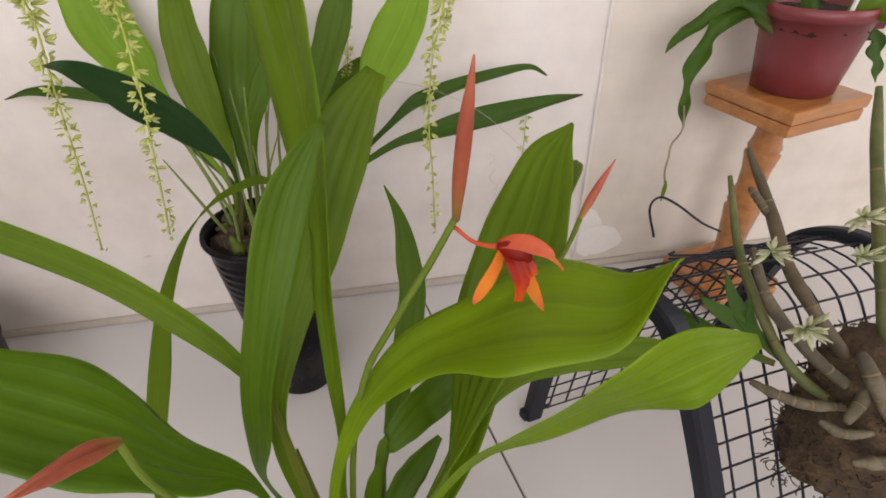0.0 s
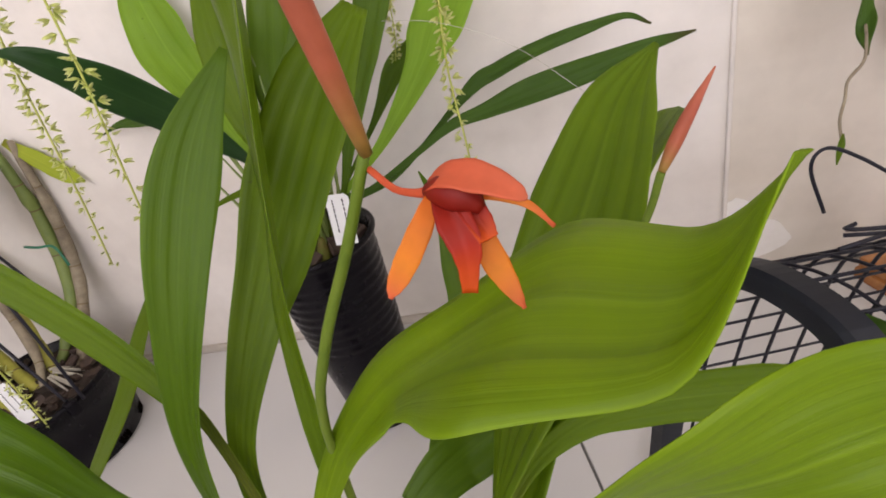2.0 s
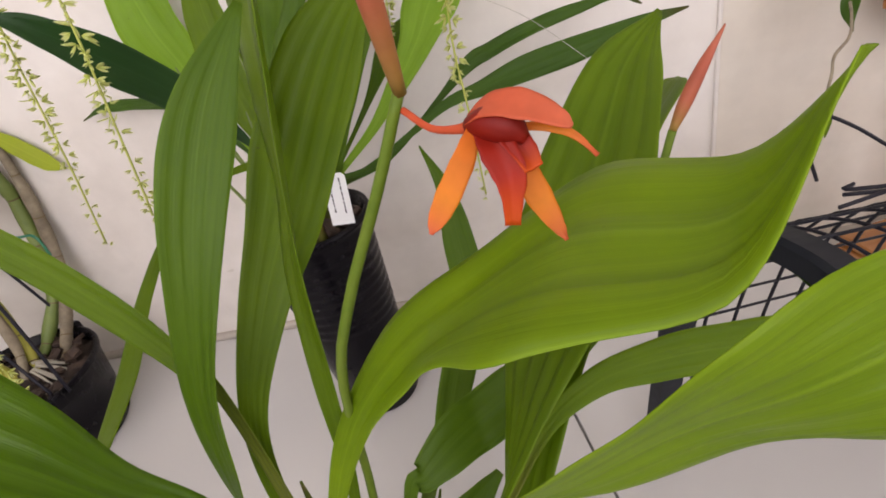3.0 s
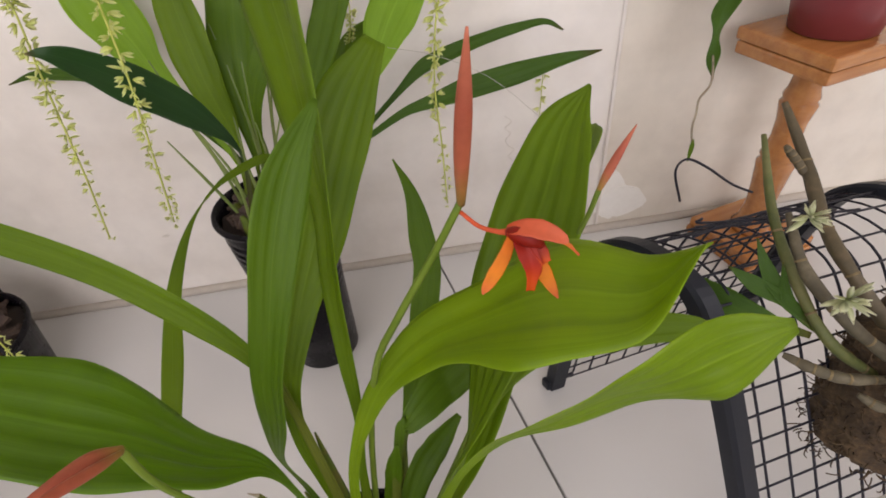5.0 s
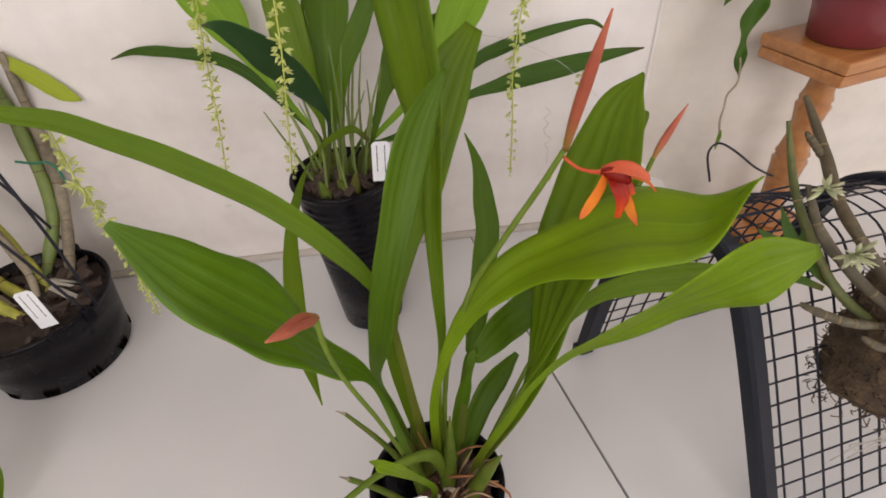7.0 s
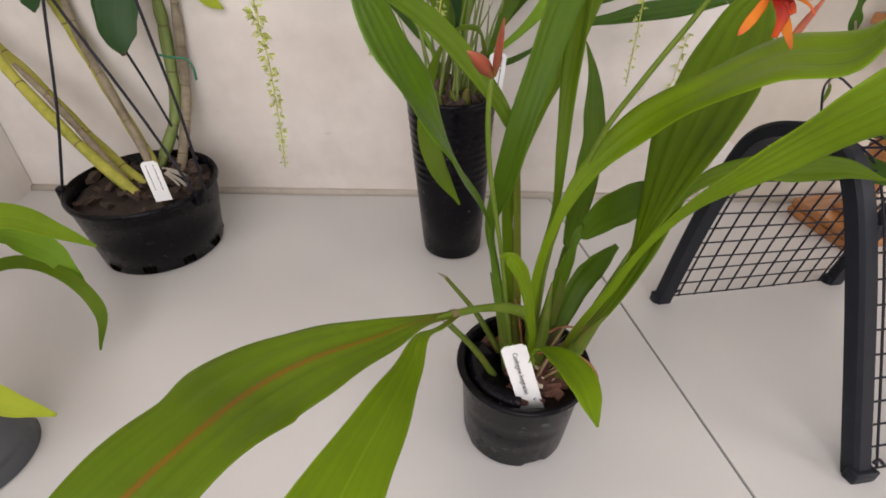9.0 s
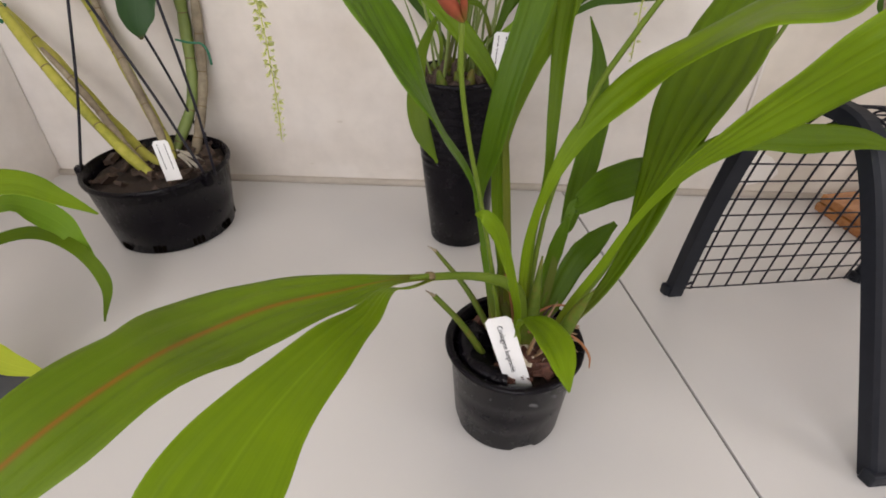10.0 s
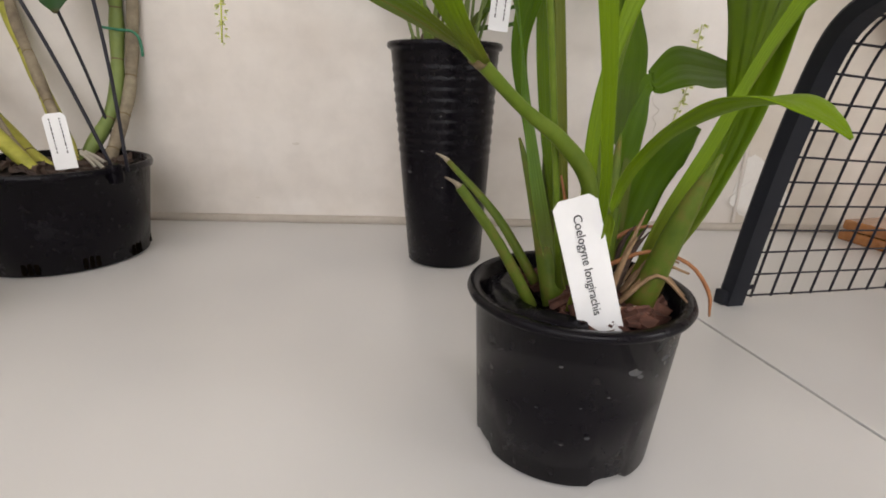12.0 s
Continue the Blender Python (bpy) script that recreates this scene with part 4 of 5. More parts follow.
# ---- the tall pot with the hanging yellow flower chains ----
POT2 = (-0.232, -0.158, 0.0)
R2, R2B, H2 = 0.066, 0.046, 0.257
LEANX, LEANY = -0.02, 0.0
tall = thing("plant_pot", POT2, "tall ribbed black plastic pot standing near the wall", "plant pot", "black plant pots")
bm = bmesh.new()
prof = pot_profile(R2, R2B, H2, lip=0.004, lip_h=0.008)
# the upper half carries fine rings
prof = [p for p in prof if p[1] < 0.09 or p[1] > H2 - 0.0081 or p[0] < 0.045]
ring = []
for k in range(70):
    z = 0.09 + (H2 - 0.012 - 0.09) * k / 69
    ring.append((R2B + (R2 - 0.004 - R2B) * z / H2 + (0.0006 * math.sin(k * 6.2832 / 5) if 0.13 < z < 0.235 else 0), z))
cut = [i for i, p in enumerate(prof) if p[1] > 0.09][0]
prof = prof[:cut] + ring + prof[cut:]
lathe(bm, prof, 64)
# the soft pot leans a little out of true
for v in bm.verts:
    v.co.x += LEANX * v.co.z
    v.co.y += LEANY * v.co.z
part("body", bm, BLACK, tall)
CROWN = (POT2[0] + LEANX * H2, POT2[1] + LEANY * H2)
part("soil", soil_disc(R2 - 0.008, H2 - 0.014, 13, 0.006), SOIL, tall).matrix_basis = pose(LEANX * H2, LEANY * H2, 0)
scatter_chips(tall, R2 - 0.016, H2 - 0.008, 40, 15, 0.008, DARKBARK, shift=(LEANX * H2, LEANY * H2))
scuffs(tall, R2, R2B, H2, [(-140, 0.45, 0.004), (-150, 0.62, 0.003), (-95, 0.7, 0.002), (-60, 0.35, 0.0025), (-118, 0.55, 0.002)], 12, (LEANX, LEANY))
tag_card("plant_tag", (-0.183, -0.206, 0.272), 5, (-6, 6), 0.021, 0.044, bars=2, label="white plastic plant tag with small dark writing, in the tall pot", seed=4)

fern = thing("orchid_plant", (0, 0, 0), "orchid with strap leaves and hanging chains of tiny yellow flowers", "orchid")
rnd = random.Random(21)


def top(dx, dy, *rows):
    return [(CROWN[0] + dx, CROWN[1] + dy, 0.24, 0.006), *rows]


for k, (pts, mat, kw) in enumerate((
    (top(-0.02, -0.02, *[(-0.2357, -0.192, 0.321, 0.0049), (-0.2296, -0.216, 0.3589, 0.0057), (-0.2342, -0.24, 0.3917, 0.0167), (-0.2454, -0.264, 0.425, 0.0266), (-0.2583, -0.288, 0.4529, 0.0269), (-0.2697, -0.308, 0.475, 0.0184), (-0.2787, -0.32, 0.4864, 0.0091), (-0.2865, -0.3264, 0.4899, 0.0007)]), LEAFDEEP, dict(pleat=0.015, fold=0.2, wave=0.06)),
    (top(-0.02, 0.01, *[(-0.2552, -0.136, 0.2878, 0.0055), (-0.2893, -0.104, 0.3204, 0.0095), (-0.3367, -0.08, 0.3652, 0.0145), (-0.3809, -0.056, 0.3803, 0.0159), (-0.4222, -0.04, 0.3837, 0.0147), (-0.4553, -0.032, 0.3868, 0.0134), (-0.4875, -0.024, 0.3856, 0.0081), (-0.5195, -0.0176, 0.3774, 0.0014)]), LEAFDARK, dict(wave=0.2)),
    (top(0.02, -0.01, *[(-0.2008, -0.16, 0.2873, 0.0053), (-0.1592, -0.16, 0.2969, 0.0053), (-0.1098, -0.16, 0.3203, 0.0065), (-0.0688, -0.16, 0.3415, 0.009), (-0.0347, -0.152, 0.3458, 0.0168), (0.0057, -0.148, 0.3528, 0.0234), (0.0532, -0.144, 0.3591, 0.0222), (0.0995, -0.144, 0.3667, 0.0143), (0.1425, -0.1464, 0.3716, 0.0013)]), LEAFDARK, dict(wave=0.25)),
    (top(0.02, 0.01, *[(-0.2045, -0.136, 0.272, 0.0056), (-0.1457, -0.12, 0.2863, 0.0057), (-0.0824, -0.096, 0.3276, 0.007), (-0.0431, -0.08, 0.354, 0.014), (-0.0202, -0.072, 0.3596, 0.0197), (0.0245, -0.064, 0.3687, 0.0141), (0.0699, -0.056, 0.3751, 0.0114), (0.1078, -0.052, 0.3769, 0.0086), (0.133, -0.0488, 0.3632, 0.0015)]), LEAFDARK, dict(wave=0.5)),
    (top(-0.03, 0.01, *[(-0.2606, -0.136, 0.2926, 0.0054), (-0.2951, -0.104, 0.3434, 0.0093), (-0.3302, -0.072, 0.3869, 0.026), (-0.3472, -0.056, 0.4163, 0.0499), (-0.3677, -0.04, 0.4497, 0.0651), (-0.376, -0.032, 0.4825, 0.0631), (-0.3816, -0.024, 0.5182, 0.0375), (-0.383, -0.024, 0.538, 0.0023)]), LEAFLIME, {}),
    (top(-0.02, 0.0, *[(-0.2454, -0.16, 0.3169, 0.0051), (-0.2509, -0.152, 0.3559, 0.021), (-0.2589, -0.144, 0.3921, 0.0346), (-0.264, -0.132, 0.4268, 0.0405), (-0.2674, -0.12, 0.4593, 0.0372), (-0.2688, -0.104, 0.4913, 0.0265), (-0.2693, -0.096, 0.5163, 0.0022)]), LEAF, {}),
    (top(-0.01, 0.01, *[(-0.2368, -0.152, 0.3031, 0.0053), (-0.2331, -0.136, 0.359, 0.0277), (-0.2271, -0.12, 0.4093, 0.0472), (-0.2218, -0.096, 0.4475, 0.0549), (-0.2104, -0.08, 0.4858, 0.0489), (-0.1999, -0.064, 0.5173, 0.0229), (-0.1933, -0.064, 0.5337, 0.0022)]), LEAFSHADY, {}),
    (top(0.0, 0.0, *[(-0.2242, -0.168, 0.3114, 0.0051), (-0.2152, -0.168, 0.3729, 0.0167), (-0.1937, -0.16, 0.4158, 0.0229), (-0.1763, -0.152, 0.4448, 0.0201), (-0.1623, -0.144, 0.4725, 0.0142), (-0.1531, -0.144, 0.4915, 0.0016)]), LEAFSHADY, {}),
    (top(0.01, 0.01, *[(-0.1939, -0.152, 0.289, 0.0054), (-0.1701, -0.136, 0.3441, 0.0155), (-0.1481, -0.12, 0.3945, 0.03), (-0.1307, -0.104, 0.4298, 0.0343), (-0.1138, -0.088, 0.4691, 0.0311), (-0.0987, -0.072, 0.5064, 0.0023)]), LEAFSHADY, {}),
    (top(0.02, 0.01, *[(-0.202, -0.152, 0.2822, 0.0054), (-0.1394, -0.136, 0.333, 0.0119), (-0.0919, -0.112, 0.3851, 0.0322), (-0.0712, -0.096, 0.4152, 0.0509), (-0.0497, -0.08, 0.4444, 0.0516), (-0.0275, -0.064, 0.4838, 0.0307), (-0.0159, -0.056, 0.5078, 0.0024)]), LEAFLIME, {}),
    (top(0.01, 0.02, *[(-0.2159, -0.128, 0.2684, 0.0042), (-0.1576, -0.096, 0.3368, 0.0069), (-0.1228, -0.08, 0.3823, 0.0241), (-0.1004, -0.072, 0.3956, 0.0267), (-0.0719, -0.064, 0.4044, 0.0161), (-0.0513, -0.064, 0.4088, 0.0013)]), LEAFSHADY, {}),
    ([(-0.1936, -0.1758, 0.3047, 0.0019, 0.0008, 0.0012), (-0.1985, -0.1998, 0.327, 0.002, 0.0015, 0.0022), (-0.2047, -0.2255, 0.3469, -0.0005, 0.0022, 0.0035), (-0.2173, -0.2568, 0.3573, -0.0019, 0.0017, 0.0027), (-0.2323, -0.2919, 0.3619, -0.0009, 0.0005, 0.0009), (-0.2451, -0.3317, 0.3556, 0.0022, -0.0004, -0.0003), (-0.256, -0.3723, 0.3314, 0.0058, -0.0004, 0.0003), (-0.2548, -0.4195, 0.3078, 0.0081, 0.0006, 0.0022), (-0.2438, -0.4736, 0.3002, 0.0066, 0.0014, 0.0035), (-0.226, -0.5266, 0.2979, 0.0001, 0.0003, 0.0005)], LEAF, dict(fold=0.1, pleats=1)),
)):
    leaf(fern, pts, mat, seed=20 + k, **kw)

for k in range(20):
    a, q = rnd.uniform(0, 6.28), rnd.uniform(0.01, 0.042)
    p = Vector((CROWN[0] + q * math.cos(a), CROWN[1] + q * math.sin(a), 0.238))
    e = p + Vector((0.03 * math.cos(a) + rnd.uniform(-0.015, 0.015), 0.03 * math.sin(a), rnd.uniform(0.1, 0.2)))
    e.y = min(e.y, -0.03)
    bm = bmesh.new()
    tube(bm, [p, (p + e) / 2 + Vector((rnd.uniform(-0.01, 0.01), 0, 0.01)), e], [0.0021, 0.0016, 0.0006], 6)
    part("leaf_stalk", bm, CANEGREEN, fern)
for k in range(26):
    a, q = rnd.uniform(0, 6.28), rnd.uniform(0.0, 0.045)
    p = Vector((CROWN[0] + q * math.cos(a), CROWN[1] + q * math.sin(a), 0.238))
    bm = bmesh.new()
    tube(bm, [p, p + Vector((0, 0, 0.012)), p + Vector((rnd.uniform(-0.004, 0.004), 0, rnd.uniform(0.022, 0.036)))], [0.006, 0.0075, 0.0025], 8)
    part("small_bulb", bm, BULB if k % 3 else DARKBARK, fern)


def chain(parent, pts, flowers, seed, first=0.0, size=0.0075):
    """A thread-like stem with a double row of tiny starry flowers, smaller to the tip."""
    rnd = random.Random(seed)
    bm = bmesh.new()
    tube(bm, pts, 0.0007, 5)
    st = part("chain_stem", bm, CHAINSTEM, parent)
    line = spline(pts, flowers)
    bm = bmesh.new()
    uv = bm.loops.layers.uv.verify()
    for k, p in enumerate(line):
        if k < first * flowers or rnd.random() < 0.06:
            continue
        f = k / flowers
        s = size * (1.0 - 0.6 * f**1.5) * rnd.uniform(0.75, 1.25)
        turn = k * 2.6 + rnd.uniform(-0.7, 0.7)
        out = Vector((math.cos(turn), math.sin(turn), rnd.uniform(-0.5, 0.1)))
        base = Vector(p) + out * 0.0022
        for j in range(5):
            d = out + Vector((rnd.uniform(-0.9, 0.9), rnd.uniform(-0.9, 0.9), rnd.uniform(-0.9, 0.7)))
            petal(bm, base, d, (rnd.uniform(-1, 1), -1, 0.4), s * rnd.uniform(0.7, 1.25), s * 0.3, rnd.uniform(-0.2, 0.35), uv)
    tagged(part("flower_chain", bm, CHAINPETAL, st), kind="stuff")


for seed, (pts, n, first) in enumerate((
    ([(-0.2841, -0.308, 0.5458), (-0.2885, -0.308, 0.5267), (-0.2897, -0.308, 0.5057), (-0.2964, -0.308, 0.471), (-0.3021, -0.308, 0.4358), (-0.3086, -0.308, 0.3957), (-0.3196, -0.308, 0.3406)], 80, 0),
    ([(-0.224, -0.336, 0.5475), (-0.2271, -0.336, 0.5294), (-0.2292, -0.336, 0.5024), (-0.2336, -0.336, 0.4641), (-0.2397, -0.336, 0.4291), (-0.2465, -0.336, 0.3891), (-0.2509, -0.336, 0.3658)], 72, 0),
    ([(-0.026, -0.2848, 0.5266), (-0.0319, -0.2848, 0.4967), (-0.0409, -0.2848, 0.4637), (-0.0462, -0.2848, 0.4159), (-0.0453, -0.2848, 0.371), (-0.0455, -0.2848, 0.3084)], 74, 0),
    ([(-0.4045, -0.3616, 0.4498), (-0.4082, -0.3616, 0.397), (-0.4054, -0.3616, 0.3574), (-0.4054, -0.3616, 0.3194), (-0.4065, -0.3616, 0.2777), (-0.4094, -0.3616, 0.2406)], 72, 0),
    ([(-0.1091, -0.08, 0.4776), (-0.109, -0.08, 0.4439), (-0.1118, -0.08, 0.4138), (-0.1181, -0.08, 0.3918)], 40, 0),
    ([(0.1201, -0.016, 0.2979), (0.1167, -0.016, 0.2318), (0.1068, -0.016, 0.187), (0.0915, -0.016, 0.1391), (0.0836, -0.016, 0.1081)], 36, 0),
)):
    chain(fern, pts, n, 40 + seed, first)


# ---- the low wide pot with hanging wires, and its canes ----
POT3 = (-0.705, -0.168, 0.0)
R3, R3B, H3 = 0.108, 0.090, 0.116
wide = thing("plant_pot", POT3, "low wide black plastic pot with slotted foot and wire hangers", "plant pot", "black plant pots")
bm = bmesh.new()
lathe(bm, pot_profile(R3, R3B, H3, lip=0.004, lip_h=0.01), 64)
part("body", bm, BLACK, wide)
part("soil", soil_disc(R3 - 0.008, H3 - 0.014, 23, 0.007), SOIL, wide)
scatter_chips(wide, R3 - 0.018, H3 - 0.01, 60, 25, 0.008, DARKBARK)
SLOT = speckled("dark_slot", [(0.0008, 0.0008, 0.0008), (0.006, 0.004, 0.002)], 80, 0.9, spec=0.0)
for k in range(10):
    a = radians(k * 36 - 5)
    for j in range(3):
        bm = bmesh.new()
        b = a + (j - 1) * 0.07
        box(bm, (-0.0022, -0.0008, 0.004), (0.0022, 0.0008, 0.021 - 0.004 * abs(j - 1)), pose((R3B + 0.0012) * math.cos(b), (R3B + 0.0012) * math.sin(b), 0, 0, 0, math.degrees(b) + 90), 0.0006)
        part("drain_slot", bm, SLOT, wide, smooth=False)
for k, a in enumerate((198, -22, 80)):
    a = radians(a)
    p = Vector(((R3 + 0.001) * math.cos(a), (R3 + 0.001) * math.sin(a), H3 - 0.006))
    bm = bmesh.new()
    box(bm, (-0.007, -0.006, -0.012), (0.007, 0.006, 0.01), pose(*p, 0, 0, math.degrees(a) + 90), 0.003)
    hook = part("hanger_lug", bm, BLACK, wide)
    end = (Vector((-0.03, 0.06, 0.5)), Vector((-0.09, 0.02, 0.5)), Vector((-0.07, 0.08, 0.5)))[k]
    for d in ((0.0, 0.012) if k == 1 else (0.0,)):
        bm = bmesh.new()
        q = p + Vector((d * 0.6, d, 0.0))
        to = end if d == 0 else Vector((0.068, 0.01, 0.5))
        tube(bm, [q, q + (to - q) * 0.3 + Vector((0.004, 0, 0)), q + (to - q) * 0.65, to], 0.002, 8, 16)
        part("hanger_wire", bm, WIRE, hook)
tag_card("plant_tag", (-0.640, -0.232, 0.124), 8, (-8, -7), 0.023, 0.052, bars=2, label="white plastic plant tag with handwriting, in the low pot", seed=8)

canes = thing("orchid_plant", (0, 0, 0), "cane orchid with jointed yellow-green stems in a low pot", "orchid")


def cane(parent, pts, r, mat, joints=6, seed=0, name="cane"):
    """A jointed cane that swells at its nodes, with papery rings."""
    rnd = random.Random(seed)
    line = spline(pts, 48)
    bm = bmesh.new()
    radii = [r * (0.55 + 0.45 * min(1, 4 * k / 48)) * (0.84 + 0.16 * abs(math.sin(k / 48 * joints * 3.1416))) * (1 - 0.45 * max(0, k / 48 - 0.75) * 4) for k in range(49)]
    tube(bm, line, radii, 12, 48)
    c = part(name, bm, mat, parent)
    for j in range(1, joints):
        k = min(47, int(48 * j / joints))
        bm = bmesh.new()
        a, b = Vector(line[k]), Vector(line[k + 1])
        tube(bm, [a, a + (b - a).normalized() * 0.0018], [radii[k] * 1.03 + 0.0002] * 2, 12, 2)
        part("node_ring", bm, NODE, c)
    return c


for k, (pts, r, mat) in enumerate((
    ([(-0.6759, -0.1933, 0.0979), (-0.7003, -0.1992, 0.1108), (-0.7867, -0.1579, 0.1679), (-0.8779, -0.1079, 0.2454), (-0.9499, -0.0627, 0.3155), (-1.0062, -0.0336, 0.3662)], 0.0085, CANE),
    ([(-0.6875, -0.1596, 0.0926), (-0.7252, -0.1491, 0.105), (-0.8067, -0.1072, 0.1595), (-0.9013, -0.0556, 0.2382), (-0.9966, -0.012, 0.3146)], 0.009, CANE),
    ([(-0.6957, -0.1398, 0.0966), (-0.7128, -0.1181, 0.122), (-0.7569, -0.0771, 0.1769), (-0.8177, -0.0226, 0.2579), (-0.8463, -0.012, 0.3397), (-0.8629, -0.012, 0.4123)], 0.009, CANE),
    ([(-0.6973, -0.1606, 0.0987), (-0.7157, -0.1231, 0.1383), (-0.7643, -0.0767, 0.2108), (-0.8181, -0.025, 0.2936), (-0.828, -0.012, 0.3692)], 0.007, CANEGREY),
    ([(-0.7126, -0.1219, 0.0963), (-0.7077, -0.0875, 0.1188), (-0.6901, -0.0424, 0.1811), (-0.6887, -0.012, 0.2821), (-0.685, -0.012, 0.3292), (-0.6821, -0.012, 0.3995)], 0.0095, CANEGREEN),
    ([(-0.6718, -0.1257, 0.0935), (-0.6778, -0.0913, 0.1137), (-0.6734, -0.0355, 0.1896), (-0.6657, -0.012, 0.2869), (-0.6509, -0.012, 0.3973)], 0.0085, CANEGREY),
    ([(-0.7042, -0.1825, 0.0991), (-0.7346, -0.174, 0.1288), (-0.8102, -0.1275, 0.1981), (-0.8843, -0.0915, 0.2631)], 0.006, CANEGREY))):
    cane(canes, pts, r, mat, 5 + k % 3, k)
for k in range(8):
    a = random.Random(300 + k).uniform(-0.4, 1.6)
    p = Vector((-0.68 + 0.012 * math.cos(a), -0.16 + 0.012 * math.sin(a), 0.125))
    bm = bmesh.new()
    tube(bm, [p, p + Vector((0.012 * math.cos(a), 0.012 * math.sin(a), -0.008)), p + Vector((0.03 * math.cos(a), 0.03 * math.sin(a), -0.026))], [0.002, 0.0018, 0.0012], 6)
    part("aerial_root", bm, PALEROOT, canes)
leaf(canes, [(-0.7, -0.0221, 0.4197, 0.0125), (-0.7026, -0.0573, 0.3866, 0.047), (-0.7053, -0.0828, 0.3475, 0.0606), (-0.7048, -0.1027, 0.3076, 0.047), (-0.7014, -0.1121, 0.2821, 0.0042)], LEAFDEEP, fold=0.1, pleats=1, face=(0.1, -1, 0.2), seed=4)
leaf(canes, [(-0.872, -0.012, 0.4112, 0.0104), (-0.8554, -0.0373, 0.3809, 0.0418), (-0.8452, -0.0551, 0.3453, 0.0313), (-0.8426, -0.0617, 0.328, 0.0031)], LEAFDEEP, fold=0.1, pleats=1, face=(0.1, -1, 0.2), seed=5)
leaf(canes, [(-0.6613, -0.012, 0.3981, 0.0097), (-0.6298, -0.012, 0.365, 0.0219), (-0.6043, -0.012, 0.3374, 0.02), (-0.5857, -0.012, 0.3256, 0.002)], LEAFYELLOW, fold=0.1, pleats=1, face=(0.1, -0.8, 0.5), seed=6)
tie = Vector((-0.656, -0.056, 0.269))
bm = bmesh.new()
tube(bm, [tie + Vector((-0.022, -0.01, 0.003)), tie + Vector((0.0, -0.014, 0.0)), tie + Vector((0.018, -0.012, -0.002)), tie + Vector((0.028, -0.016, -0.012)), tie + Vector((0.03, -0.018, -0.032))], 0.0018, 6, 20)
part("garden_tie", bm, TWIST, canes)
bm = bmesh.new()
tube(bm, [Vector((-0.9419, -0.0768, 0.2975)), Vector((-0.9561, -0.08, 0.3093)), Vector((-0.9682, -0.0628, 0.3243)), Vector((-0.9498, -0.0501, 0.3165))], 0.003, 6, 12)
part("garden_tie", bm, TWIST, canes)

# ---- the small grey pot at the near left ----
POT4 = (-0.722, -0.56, 0.0)
small = thing("plant_pot", POT4, "small slate-grey plastic pot with a moulded rim", "plant pot")
bm = bmesh.new()
lathe(bm, pot_profile(0.05, 0.06, 0.105, lip=0.002, lip_h=0.012), 40)
part("body", bm, GREYPOT, small)
part("soil", soil_disc(0.045, 0.092, 33, 0.004), SOIL, small)
scatter_chips(small, 0.038, 0.096, 26, 35, 0.006)
side_plant = thing("orchid_plant", (0, 0, 0), "small orchid with arching green and yellowing leaves in a grey pot", "orchid")
for k, (pts, mat) in enumerate((
    ([(-0.7276, -0.5439, 0.0917, 0.0114), (-0.7532, -0.4826, 0.1734, 0.0251), (-0.7358, -0.4311, 0.2026, 0.0342), (-0.6861, -0.4143, 0.2063, 0.0274), (-0.6423, -0.4194, 0.1943, 0.0182), (-0.5985, -0.4261, 0.179, 0.0023)], LEAFBRIGHT),
    ([(-0.722, -0.543, 0.0911, 0.0114), (-0.764, -0.4638, 0.1554, 0.0228), (-0.7462, -0.3917, 0.1645, 0.0296), (-0.7265, -0.3586, 0.1258, 0.0319), (-0.7067, -0.3591, 0.0902, 0.0182), (-0.6954, -0.3604, 0.061, 0.0023)], LEAFLIME),
    ([(-0.7352, -0.5339, 0.0913, 0.0114), (-0.8188, -0.4451, 0.101, 0.016), (-0.7731, -0.3685, 0.1075, 0.0171), (-0.7109, -0.3675, 0.0924, 0.016), (-0.6683, -0.3884, 0.0523, 0.016), (-0.6662, -0.4175, 0.0116, 0.0023)], LEAF),
    ([(-0.7888, -0.5531, 0.1029, 0.0137), (-0.7525, -0.544, 0.0981, 0.0296), (-0.7066, -0.5435, 0.0934, 0.0342), (-0.6777, -0.5459, 0.088, 0.0308), (-0.6431, -0.5501, 0.0789, 0.0205), (-0.6088, -0.5521, 0.0696, 0.0034)], LEAFYELLOW),
    ([(-0.7196, -0.5897, 0.0952, 0.0114), (-0.6928, -0.5897, 0.0841, 0.0205), (-0.6694, -0.5862, 0.0797, 0.0182), (-0.6484, -0.5832, 0.0743, 0.0034)], LEAFYELLOW))):
    leaf(side_plant, pts, mat, fold=0.2, pleats=1, seed=60 + k, face=(0.05, -0.6, 0.8))

# ---- the black wire-mesh arch rack ----
rack = thing("wire_rack", (0.067, -0.29, 0.0), "black arched wire-mesh rack standing open on the tiles", "rack", turn=10.5)
ARCH = [(-0.2798, 0), (-0.2291, 0.115), (-0.1882, 0.205), (-0.1589, 0.262), (-0.1346, 0.292), (-0.1033, 0.299), (-0.0751, 0.293), (-0.0507, 0.275), (-0.037, 0.245), (-0.0234, 0.18), (-0.0117, 0.1), (-0, 0)]
LEN = 0.2736


def arch_point(s):
    """A place (y, z) along the arch for s from 0 to 1."""
    line = arch_point.line
    k = min(len(line) - 2, int(s * (len(line) - 1)))
    f = s * (len(line) - 1) - k
    return line[k] * (1 - f) + line[k + 1] * f


